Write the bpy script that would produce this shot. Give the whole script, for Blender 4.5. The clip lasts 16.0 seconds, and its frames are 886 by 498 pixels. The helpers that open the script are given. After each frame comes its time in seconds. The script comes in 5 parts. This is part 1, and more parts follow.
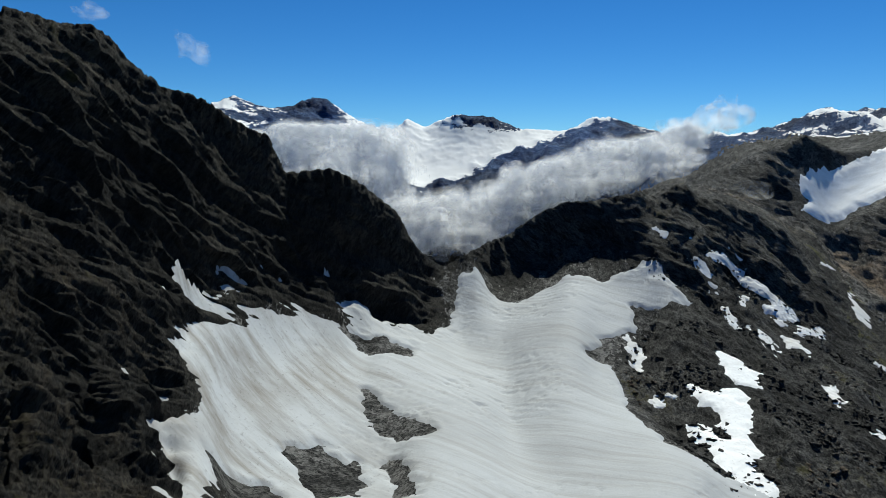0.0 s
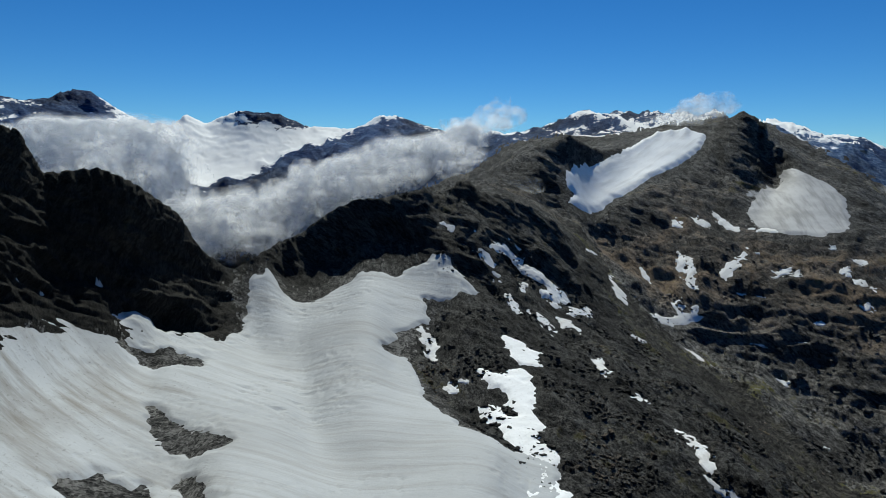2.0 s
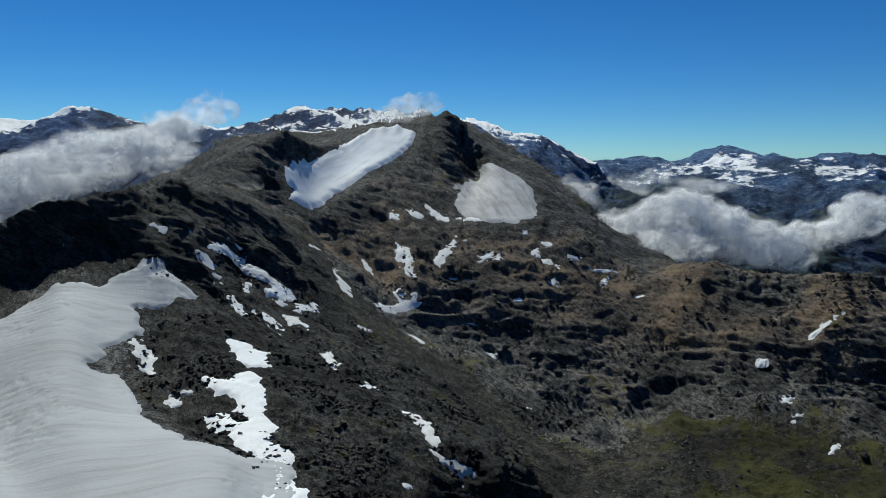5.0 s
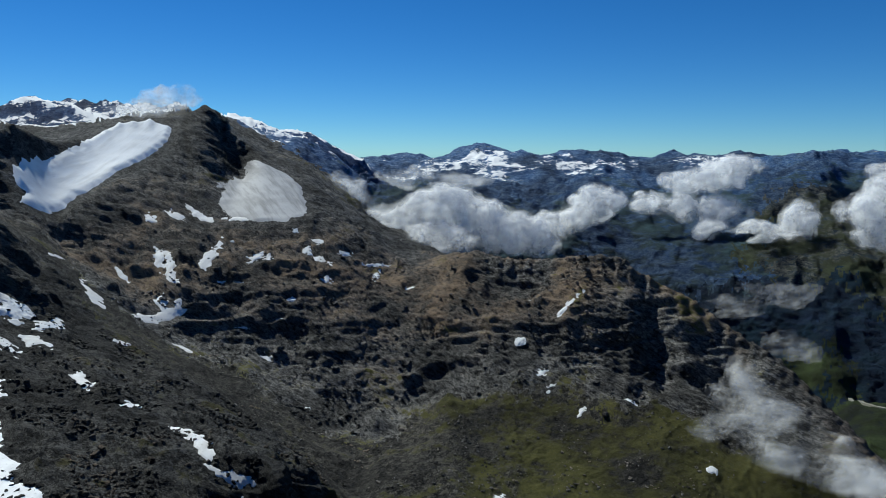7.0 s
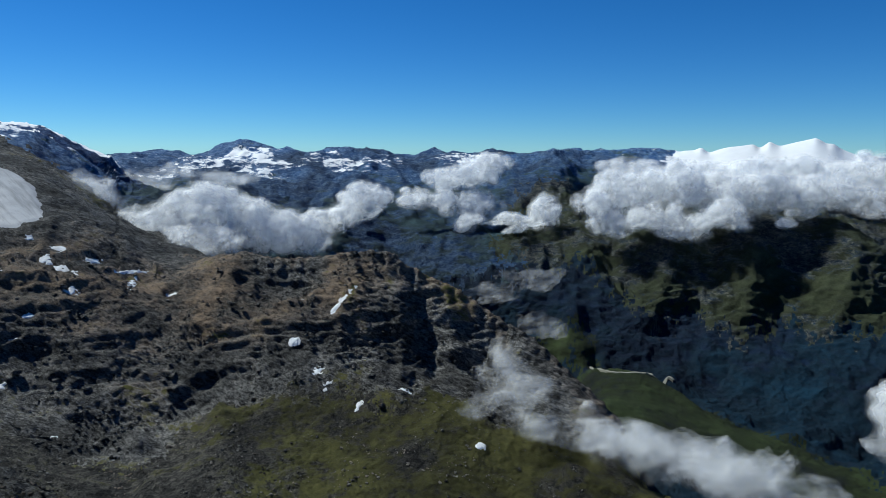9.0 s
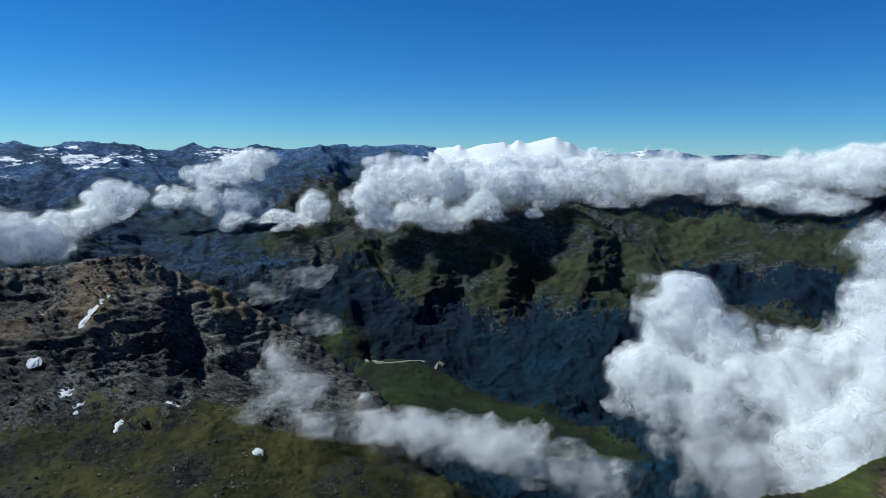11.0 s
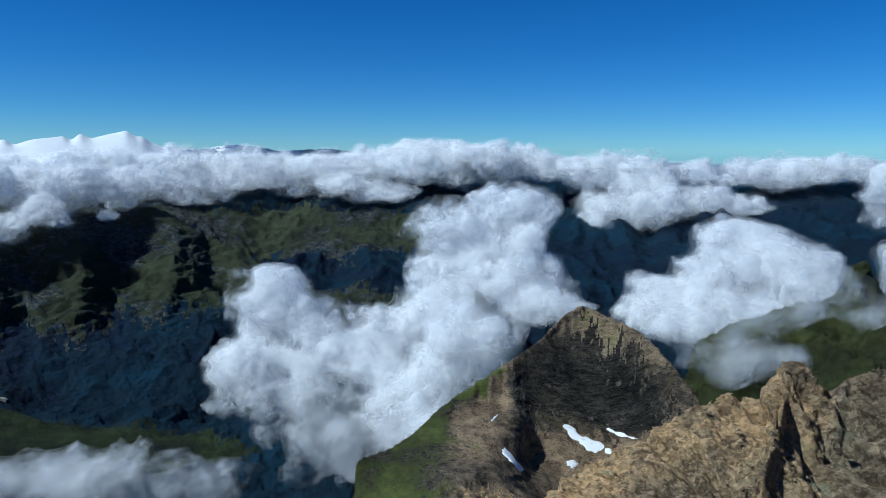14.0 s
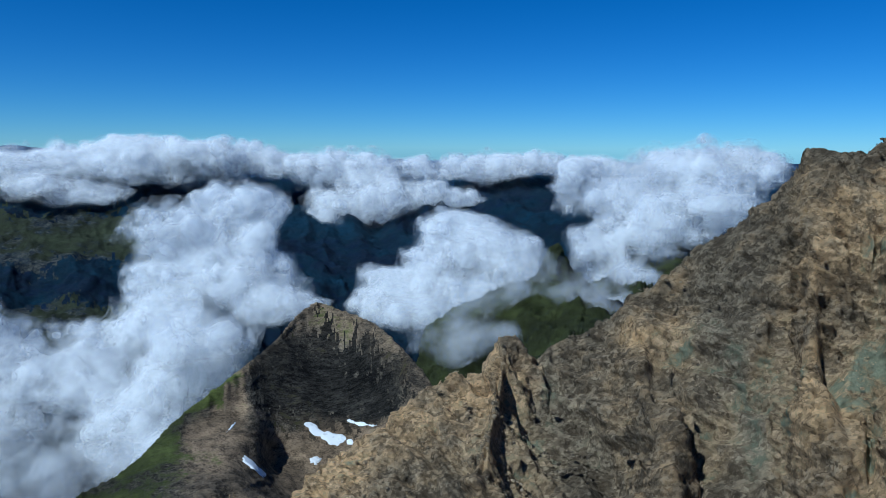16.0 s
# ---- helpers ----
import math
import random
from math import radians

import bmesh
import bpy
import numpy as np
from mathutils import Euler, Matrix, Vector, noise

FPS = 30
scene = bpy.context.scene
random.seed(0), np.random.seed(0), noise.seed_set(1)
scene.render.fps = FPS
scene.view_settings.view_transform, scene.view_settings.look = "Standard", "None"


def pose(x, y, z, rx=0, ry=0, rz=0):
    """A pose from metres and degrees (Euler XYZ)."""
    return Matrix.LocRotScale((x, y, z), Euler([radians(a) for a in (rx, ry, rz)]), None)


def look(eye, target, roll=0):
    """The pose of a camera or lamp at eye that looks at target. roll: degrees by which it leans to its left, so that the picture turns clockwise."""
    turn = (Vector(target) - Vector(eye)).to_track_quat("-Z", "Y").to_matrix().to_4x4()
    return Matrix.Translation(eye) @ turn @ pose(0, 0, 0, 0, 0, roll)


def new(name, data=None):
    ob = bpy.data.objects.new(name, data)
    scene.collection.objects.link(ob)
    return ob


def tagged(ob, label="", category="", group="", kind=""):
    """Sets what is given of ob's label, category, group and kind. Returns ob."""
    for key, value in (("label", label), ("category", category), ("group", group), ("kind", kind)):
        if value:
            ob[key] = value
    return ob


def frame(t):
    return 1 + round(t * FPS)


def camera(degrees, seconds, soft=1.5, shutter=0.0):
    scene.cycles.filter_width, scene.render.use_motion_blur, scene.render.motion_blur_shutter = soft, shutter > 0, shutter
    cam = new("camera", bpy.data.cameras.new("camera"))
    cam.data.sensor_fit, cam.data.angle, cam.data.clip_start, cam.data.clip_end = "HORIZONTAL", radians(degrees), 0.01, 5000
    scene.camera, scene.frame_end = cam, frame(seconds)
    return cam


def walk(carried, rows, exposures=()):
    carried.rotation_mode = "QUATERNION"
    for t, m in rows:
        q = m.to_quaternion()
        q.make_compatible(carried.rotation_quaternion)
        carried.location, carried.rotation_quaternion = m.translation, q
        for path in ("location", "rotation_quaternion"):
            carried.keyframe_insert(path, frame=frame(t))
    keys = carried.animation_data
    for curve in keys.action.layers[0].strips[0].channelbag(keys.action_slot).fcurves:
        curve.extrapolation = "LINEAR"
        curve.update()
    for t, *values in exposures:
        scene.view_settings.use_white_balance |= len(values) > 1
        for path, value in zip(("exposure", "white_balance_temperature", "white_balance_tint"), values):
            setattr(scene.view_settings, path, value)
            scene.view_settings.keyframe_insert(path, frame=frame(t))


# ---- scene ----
cam = camera(65.07, 16.0, soft=0.85)
PATH = [
    (0.0, pose(0, 0, 800, 82.61, -0.58, 0.00)),
    (0.5, pose(0, 0, 800, 82.62, -0.49, -3.94)),
    (1.0, pose(0, 0, 800, 82.61, -0.53, -8.22)),
    (1.5, pose(0, 0, 800, 82.60, -0.45, -12.49)),
    (2.0, pose(0, 0, 800, 82.58, -0.40, -17.10)),
    (2.5, pose(0, 0, 800, 82.55, -0.36, -20.62)),
    (3.0, pose(0, 0, 800, 82.52, -0.31, -24.20)),
    (5.5, pose(0, 0, 800, 82.35, -0.28, -44.46)),
    (6.0, pose(0, 0, 800, 82.31, -0.23, -49.29)),
    (6.5, pose(0, 0, 800, 82.26, -0.21, -53.74)),
    (7.0, pose(0, 0, 800, 82.21, -0.21, -58.70)),
    (7.5, pose(0, 0, 800, 82.16, -0.19, -63.07)),
    (8.0, pose(0, 0, 800, 82.13, -0.21, -67.73)),
    (8.5, pose(0, 0, 800, 82.07, -0.27, -72.31)),
    (9.0, pose(0, 0, 800, 82.08, -0.39, -77.59)),
    (11.5, pose(0, 0, 800, 81.94, -0.52, -101.80)),
    (12.0, pose(0, 0, 800, 81.96, -0.39, -107.61)),
    (12.5, pose(0, 0, 800, 81.90, -0.33, -112.94)),
    (13.0, pose(0, 0, 800, 81.87, -0.35, -118.68)),
    (13.5, pose(0, 0, 800, 81.85, -0.34, -124.06)),
    (14.0, pose(0, 0, 800, 81.83, -0.37, -129.82)),
    (14.5, pose(0, 0, 800, 81.79, -0.43, -135.42)),
    (15.0, pose(0, 0, 800, 81.76, -0.42, -141.20)),
    (15.5, pose(0, 0, 800, 81.75, -0.39, -146.37)),
    (16.0, pose(0, 0, 800, 81.72, -0.40, -151.92)),
]
walk(cam, PATH, [(0.0, 0.34, 6400, 2), (1.5, 0.2, 6350, 2), (3.0, 0.06, 6250, 2), (5.5, 0.06, 6150, 2), (8.0, 0.28, 5900, 3), (11.5, 0.3, 5600, 2), (14.0, 0.12, 5200, 2), (16.0, 0.02, 4900, 2)])
scene.cycles.transparent_max_bounces = 128
scene.cycles.max_bounces, scene.cycles.diffuse_bounces, scene.cycles.transmission_bounces = 16, 10, 12

# ---------------------------------------------------------------- world and sun
SUN_HEADING, SUN_HEIGHT = 20.0, 48.0
world = bpy.data.worlds.new("sky")
scene.world = world
world.use_nodes = True
nodes, links = world.node_tree.nodes, world.node_tree.links
sky = nodes.new("ShaderNodeTexSky")
sky.sky_type, sky.sun_disc = "NISHITA", False
sky.sun_elevation, sky.sun_rotation = radians(SUN_HEIGHT), radians(SUN_HEADING)
sky.altitude, sky.air_density, sky.dust_density, sky.ozone_density = 3000, 0.95, 0.0, 5.0
deep = nodes.new("ShaderNodeHueSaturation")
deep.inputs["Saturation"].default_value = 1.22
deep.inputs["Hue"].default_value = 0.503
links.new(sky.outputs["Color"], deep.inputs["Color"])
clear_air = nodes.new("ShaderNodeMix")
clear_air.data_type, clear_air.blend_type = "RGBA", "MULTIPLY"
clear_air.inputs["Factor"].default_value = 1.0
clear_air.inputs[7].default_value = (0.68, 0.98, 1.12, 1.0)
links.new(deep.outputs["Color"], clear_air.inputs[6])
links.new(clear_air.outputs[2], nodes["Background"].inputs["Color"])
nodes["Background"].inputs["Strength"].default_value = 0.062

sun = new("sun", bpy.data.lights.new("sun", "SUN"))
sun.data.energy, sun.data.angle, sun.data.color = 4.2, radians(0.53), (0.98, 0.95, 0.86)
away = Vector((math.sin(radians(SUN_HEADING)) * math.cos(radians(SUN_HEIGHT)), math.cos(radians(SUN_HEADING)) * math.cos(radians(SUN_HEIGHT)), math.sin(radians(SUN_HEIGHT))))
sun.matrix_basis = look(away * 3000, (0, 0, 0))

# ---------------------------------------------------------------- terrain plan
EYE_Z = 800.0
LINES, CRESTS = [], []


def breakline(owner, grass, snow, ochre, points, crest=False):
    """One crest, foot or valley line of the land, in metres, with the cover along it."""
    LINES.append((owner, (grass, snow, ochre), np.array(points, float)))
    if crest:
        CRESTS.append(LINES[-1][2])


# west crest
breakline("west_mountain", 0.05, 0, 0.15, [
    (-294, 476, 898), (-289, 493, 898), (-280, 519, 896), (-266, 544, 899), (-259, 564, 891), (-251, 574, 873),
    (-235, 595, 857), (-214, 624, 851), (-191, 673, 830), (-175, 693, 821), (-169, 700, 808), (-162, 707, 785),
    (-148, 720, 785), (-120, 745, 789), (-102, 768, 778), (-80, 796, 759), (-56, 823, 737), (-43, 839, 712),
    (-23, 865, 681), (2, 900, 660),
], crest=True)
# west crest out
breakline("west_mountain", 0.05, 0, 0.15, [
    (-301, 472, 912), (-368, 368, 950), (-450, 260, 930), (-551, 97, 860),
], crest=True)
# west foot
breakline("west_mountain", 0, 0.3, 0.1, [
    (13, 805, 611), (-14, 790, 605), (-51, 758, 622), (-96, 719, 637), (-130, 678, 653), (-157, 631, 671),
    (-184, 582, 686), (-195, 525, 678), (-185, 475, 665), (-166, 434, 650), (-176, 403, 651), (-157, 384, 633),
    (-150, 365, 622), (-142, 358, 615),
])
# west mid
breakline("west_mountain", 0.2, 0, 0.25, [
    (-167, 249, 671), (-202, 310, 716), (-246, 389, 792), (-166, 308, 641), (-196, 372, 700), (-233, 454, 791),
    (-207, 520, 714), (-219, 559, 790), (-178, 656, 735), (-101, 758, 695),
])
# west back
breakline("west_mountain", 0.3, 0, 0, [
    (-500, 866, 550), (-324, 1207, 450), (0, 1450, 380), (287, 1625, 370),
])
# glacier line
breakline("glacier_basin", 0, 1, 0, [
    (35, 869, 641), (13, 790, 592), (72, 716, 587), (59, 577, 568), (88, 462, 565), (163, 451, 579),
])
# glacier left
breakline("glacier_basin", 0, 1, 0, [
    (-73, 666, 601), (-135, 574, 628), (-156, 486, 628), (-130, 399, 598), (-33, 489, 572),
])
# glacier right
breakline("glacier_basin", 0, 1, 0, [
    (156, 866, 654), (224, 851, 636), (276, 836, 632), (161, 712, 590), (165, 608, 578), (184, 454, 578),
])
# middle crest
breakline("middle_ridge", 0.1, 0, 0.1, [
    (2, 900, 660), (43, 914, 683), (94, 982, 695), (126, 988, 718), (170, 987, 742), (213, 984, 743),
    (245, 983, 750), (276, 979, 759), (294, 986, 747), (312, 991, 750), (329, 996, 768), (350, 1001, 769),
    (369, 1005, 751), (412, 1011, 745), (461, 1012, 724), (504, 1017, 700), (528, 1022, 670), (548, 1018, 630),
], crest=True)
# middle foot
breakline("middle_ridge", 0, 0.4, 0, [
    (14, 933, 625), (76, 935, 634), (137, 934, 642), (211, 924, 661), (268, 859, 656), (307, 825, 624),
])
# middle spur
breakline("middle_ridge", 0.05, 0.1, 0, [
    (354, 1000, 757), (330, 891, 676), (326, 839, 622), (329, 718, 584), (305, 585, 568), (282, 484, 555),
    (269, 422, 546),
])
# middle scree
breakline("middle_ridge", 0.05, 0.2, 0, [
    (255, 811, 604), (193, 694, 580), (201, 608, 564), (220, 515, 563), (227, 434, 554),
])
# middle gully
breakline("middle_ridge", 0.1, 0, 0, [
    (397, 929, 643), (408, 802, 577), (398, 694, 562), (398, 576, 546), (406, 495, 540), (405, 401, 533),
])
# middle talus
breakline("middle_ridge", 0.25, 0.05, 0.05, [
    (516, 903, 579), (526, 791, 536), (538, 658, 512), (513, 534, 501), (507, 453, 489),
])
# side valley
breakline("green_bowl", 0.35, 0, 0.1, [
    (612, 1147, 664), (631, 1021, 576), (644, 916, 516), (650, 812, 480), (648, 709, 444), (636, 608, 409),
    (630, 525, 390), (692, 401, 398), (756, 410, 389), (808, 322, 370),
])
# massif crest
breakline("snow_peak", 0.05, 0.1, 0.1, [
    (521, 1407, 753), (600, 1440, 793), (687, 1478, 832), (778, 1512, 857), (912, 1610, 824), (1054, 1700, 836),
    (1203, 1782, 886), (1301, 1774, 891), (1373, 1757, 878), (1417, 1761, 915), (1481, 1760, 948), (1507, 1711, 915),
    (1499, 1665, 861), (1519, 1522, 774), (1528, 1367, 718), (1518, 1271, 668), (1489, 1147, 610), (1454, 1027, 569),
    (1420, 935, 545),
], crest=True)
# snowfield line
breakline("snow_peak", 0, 1, 0, [
    (861, 1638, 770), (1002, 1673, 785), (1201, 1662, 826), (989, 1563, 742), (804, 1498, 691),
])
# grey glacier
breakline("snow_peak", 0, 0.75, 0, [
    (1225, 1386, 671), (1381, 1447, 750), (1370, 1316, 711), (1281, 1192, 660),
])
# massif bench
breakline("snow_peak", 0.1, 0.15, 0.25, [
    (486, 1313, 726), (599, 1287, 708), (655, 1294, 677), (771, 1356, 668), (943, 1438, 712), (1139, 1521, 742),
    (1106, 1318, 655), (1126, 1206, 644), (1217, 1099, 639), (1340, 980, 568),
])
# massif rib
breakline("snow_peak", 0.05, 0, 0.1, [
    (1481, 1760, 948), (1282, 1625, 818), (1186, 1459, 722),
])
# ochre crest
breakline("ochre_wall", 0.12, 0, 0.5, [
    (1378, 907, 553), (1364, 836, 566), (1338, 722, 587), (1306, 652, 583), (1298, 599, 583), (1272, 508, 596),
    (1245, 406, 618), (1237, 366, 615), (1232, 347, 600), (1225, 296, 578), (1207, 239, 558), (1187, 175, 523),
    (1146, 92, 490), (1119, 44, 459), (1080, -18, 415), (1058, -60, 383),
], crest=True)
# ochre mid
breakline("ochre_wall", 0.1, 0.1, 0.62, [
    (743, 1303, 606), (769, 1229, 566), (813, 1189, 546), (909, 1129, 572), (993, 1057, 555), (1122, 965, 561),
    (1210, 853, 504), (1172, 690, 509), (1169, 569, 527), (1178, 447, 544),
])
# ochre foot
breakline("ochre_wall", 0.2, 0, 0.15, [
    (668, 1080, 591), (706, 1019, 517), (820, 1022, 453), (884, 904, 417), (868, 750, 372), (909, 660, 363),
    (980, 616, 373), (1028, 515, 424), (1065, 434, 442), (1078, 340, 441), (1080, 297, 426), (1070, 209, 420),
    (1055, 98, 391),
])
# ochre rib
breakline("ochre_wall", 0.2, 0, 0.25, [
    (1233, 363, 606), (1148, 348, 513), (1087, 309, 433),
])
# ochre dark
breakline("ochre_wall", 0.1, 0, 0.1, [
    (1189, 297, 529), (1164, 249, 487), (1145, 185, 447),
])
# bowl green
breakline("green_bowl", 0.68, 0, 0.4, [
    (942, 568, 413), (897, 485, 384), (985, 391, 400), (928, 315, 377), (984, 226, 411), (968, 154, 400),
])
# bowl lip
breakline("green_bowl", 0.68, 0, 0.25, [
    (1031, 246, 415), (1004, 178, 396), (975, 97, 379), (930, 23, 367), (899, -34, 367), (900, 26, 396),
    (852, -118, 364),
])
# bowl front
breakline("green_bowl", 0.7, 0, 0.1, [
    (334, 398, 450), (537, 310, 400), (689, 122, 360), (777, -68, 320),
])
# deep side
breakline("deep_valley", 0.8, 0, 0, [
    (1442, 152, 180), (1146, -100, 240), (966, -259, 280), (809, -395, 300),
])
# deep floor
breakline("deep_valley", 0.75, 0, 0, [
    (2031, 1080, 160), (2028, 544, 110), (2000, 0, 100), (1835, -492, 110), (1559, -900, 110), (1093, -1302, 150),
    (581, -1597, 200),
])
# road slope
breakline("meadow", 0.75, 0, 0, [
    (2048, 84, 247), (1893, -167, 212), (1615, -338, 171), (1500, -32, 262),
])
# green mountain crest
breakline("green_mountain", 0.6, 0, 0.1, [
    (2687, 264, 473), (2800, 16, 500), (2938, -265, 553), (2997, -567, 608), (2930, -730, 587), (2814, -886, 558),
    (2677, -977, 488), (2471, -1089, 400), (2218, -1153, 306), (2013, -1213, 233),
], crest=True)
# green mountain foot
breakline("deep_valley", 0.6, 0, 0, [
    (2265, 398, 348), (2248, 90, 277), (2229, -310, 227), (2146, -675, 232), (1991, -812, 220),
])
# green mountain back
breakline("green_mountain", 0.7, 0, 0, [
    (3299, 69, 499), (3342, -1040, 413), (3045, -1513, 344), (2625, -1830, 372),
])
# back hills
breakline("back_hills", 0.7, 0, 0, [
    (3916, -1214, 530), (3677, -1813, 556), (3375, -2328, 555), (2990, -2949, 524), (2223, -3563, 495), (1657, -3968, 535),
    (700, -4243, 539),
])
# back hills foot
breakline("back_hills", 0.6, 0, 0, [
    (2874, -1161, 273), (2348, -1526, 267), (1911, -2181, 293), (1694, -2715, 337), (1307, -3139, 425),
])
# snow crest one
breakline("snow_range", 0, 0.42, 0, [
    (-2150, 3724, 1000), (-1334, 4120, 1076), (-1245, 4207, 1162), (-1156, 4205, 1110), (-1023, 4165, 1056), (-873, 4187, 1112),
    (-788, 4271, 1156), (-716, 4331, 1162), (-613, 4306, 1083), (-449, 4257, 994), (-297, 4274, 976), (-222, 4350, 1045),
    (-118, 4388, 989), (15, 4336, 1057), (107, 4273, 1074), (299, 4283, 1053), (489, 4339, 976), (622, 4341, 981),
    (740, 4260, 979), (805, 4194, 1014), (907, 4208, 1062), (1046, 4249, 1052), (1204, 4211, 1002), (1314, 4106, 956),
    (1501, 3998, 903),
], crest=True)
# snow crest two
breakline("snow_range", 0, 0.35, 0, [
    (1575, 4194, 908), (1729, 4133, 905), (1872, 4070, 960), (2045, 3986, 1041), (2135, 3939, 1105), (2166, 3921, 1064),
    (2213, 3895, 1044), (2297, 3846, 1087), (2373, 3800, 1056), (2462, 3743, 1028), (2732, 3551, 943), (2343, 2600, 961),
    (2379, 2498, 957), (2403, 2406, 915), (2514, 2214, 867), (2567, 2152, 825), (2613, 2016, 761),
], crest=True)
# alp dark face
breakline("snow_range", 0, 0, 0, [
    (-938, 4186, 1045), (-808, 4213, 1081), (-736, 4084, 976), (-612, 4135, 970),
])
# alp saddle
breakline("snow_range", 0, 0.72, 0, [
    (-492, 4242, 963), (-314, 4138, 901), (-177, 4046, 862),
])
# alp cap
breakline("snow_range", 0, 0.1, 0, [
    (53, 4300, 1038), (225, 4294, 1033), (310, 4279, 1006),
])
# alp white slope
breakline("snow_range", 0, 0.72, 0, [
    (-49, 4230, 967), (153, 4197, 957), (384, 4132, 924), (587, 4159, 927),
])
# alp glacier
breakline("snow_range", 0, 0.72, 0, [
    (-136, 3848, 742), (50, 3900, 790), (239, 3893, 792), (527, 3945, 867),
])
# alp dark band
breakline("snow_range", 0, 0, 0, [
    (287, 3689, 748), (439, 3724, 809), (659, 3793, 857), (897, 4052, 959), (1050, 4015, 944),
])
# alp low rock
breakline("snow_range", 0, 0, 0, [
    (-36, 3350, 615), (46, 3450, 652), (191, 3545, 693), (325, 3435, 656), (468, 3469, 698),
])
# alp ice fall
breakline("snow_range", 0, 0.9, 0, [
    (-185, 3595, 673), (-40, 3600, 683), (138, 3677, 732),
])
# snow valley
breakline("snow_range", 0.1, 0, 0, [
    (-428, 2868, 614), (-53, 2849, 573), (155, 2846, 575), (502, 2856, 671), (895, 2653, 727),
])
# blue crest
breakline("far_range", 0.1, 0.12, 0, [
    (3584, 2819, 770), (3685, 2686, 781), (3740, 2609, 815), (3820, 2491, 806), (3871, 2410, 762), (3940, 2295, 832),
    (4031, 2132, 869), (4085, 2026, 835), (4115, 1964, 811), (4138, 1916, 829), (4188, 1805, 769), (4236, 1689, 824),
    (4287, 1555, 825), (4356, 1348, 812), (4377, 1279, 787), (4411, 1155, 781), (4440, 1041, 829), (4458, 958, 793),
    (4487, 814, 783), (4510, 670, 828), (4525, 561, 803), (4539, 434, 786), (4547, 345, 815), (4553, 255, 805),
    (4558, 132, 842), (4560, 60, 813), (4560, -9, 835), (4559, -98, 807), (4553, -251, 833), (4544, -386, 834),
    (4534, -486, 817),
], crest=True)
# white crest
breakline("far_range", 0, 0.9, 0, [
    (4534, -486, 817), (4523, -583, 824), (4518, -615, 842), (4511, -664, 811), (4494, -772, 845), (4469, -909, 863),
    (4462, -940, 839), (4452, -988, 879), (4439, -1042, 853), (4415, -1141, 879), (4393, -1223, 898), (4377, -1280, 866),
    (4369, -1307, 869), (4356, -1349, 834), (4330, -1430, 797),
], crest=True)
# blue crest three
breakline("far_range", 0.1, 0.25, 0, [
    (4330, -1430, 797), (4357, -1654, 788), (4293, -1862, 826), (4171, -2122, 782), (4022, -2393, 803),
    (3982, -2458, 791), (3875, -2625, 743), (3340, -3307, 745), (2487, -3988, 724), (1466, -4466, 703), (446, -4679, 717),
    (-410, -4682, 720), (-1607, -4417, 700),
], crest=True)
# blue snow
breakline("far_range", 0.15, 0.39, 0, [
    (3736, 1689, 732), (3929, 1337, 749), (4080, 996, 754), (4201, 643, 762), (3411, 2090, 702), (3082, 2223, 664),
])
# blue mid
breakline("far_range", 0.45, 0.12, 0, [
    (2837, 2049, 621), (3054, 1810, 615), (3200, 1418, 574), (3396, 1034, 600), (3517, 767, 628), (3583, 346, 662),
    (3788, 302, 738), (3698, 129, 697),
])
# blue low
breakline("far_range", 0.7, 0.02, 0, [
    (2139, 1648, 572), (2883, 625, 468), (2825, 378, 460), (2517, 653, 420), (2365, 410, 353),
])
# brown flank crest
breakline("brown_peak", 0.85, 0, 0.2, [
    (278, -177, 646), (281, -199, 646), (285, -220, 649), (297, -245, 652), (284, -273, 669),
], crest=True)
# brown crest
breakline("brown_peak", 0.25, 0, 0.6, [
    (284, -273, 669), (284, -288, 673), (286, -307, 678), (288, -322, 682), (290, -341, 692), (287, -360, 699), (272, -365, 694),
    (245, -365, 688), (225, -360, 679), (200, -352, 668), (189, -347, 658),
], crest=True)
# brown bowl
breakline("brown_peak", 0.12, 0, 0.95, [
    (280, -242, 648), (274, -277, 652),
])
# brown bowl
breakline("brown_peak", 0.12, 0, 0.95, [
    (251, -302, 634), (230, -318, 634), (208, -326, 641),
])
# brown bowl
breakline("brown_peak", 0.12, 0, 0.95, [
    (253, -275, 624), (219, -313, 625),
])
# face under the brown summit, its shade painted by a darker material
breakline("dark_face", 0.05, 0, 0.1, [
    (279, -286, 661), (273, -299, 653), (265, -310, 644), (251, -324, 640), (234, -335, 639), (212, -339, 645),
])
# middle of that face, same painted shade
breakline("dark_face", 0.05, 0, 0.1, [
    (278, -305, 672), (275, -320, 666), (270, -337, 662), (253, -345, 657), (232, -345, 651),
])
# brown back
breakline("brown_peak", 0.7, 0, 0, [
    (649, -262, 380), (590, -413, 400), (482, -575, 420), (296, -634, 420),
])
# near crest
breakline("near_ridge", 0.15, 0, 0.5, [
    (84, -96, 733), (81, -101, 738), (79, -106, 740), (74, -113, 743), (71, -118, 748), (67, -123, 752),
    (64, -125, 754), (60, -129, 753), (57, -132, 761), (54, -133, 761), (50, -137, 755), (48, -139, 758),
    (41, -144, 762), (35, -148, 765), (34, -149, 769), (25, -154, 775), (21, -157, 779), (14, -159, 784),
    (6, -162, 792), (4, -163, 796), (2, -164, 800), (-6, -166, 800), (-9, -168, 800), (-12, -170, 803),
    (-24, -173, 822), (-65, -179, 830), (-148, -176, 815),
], crest=True)
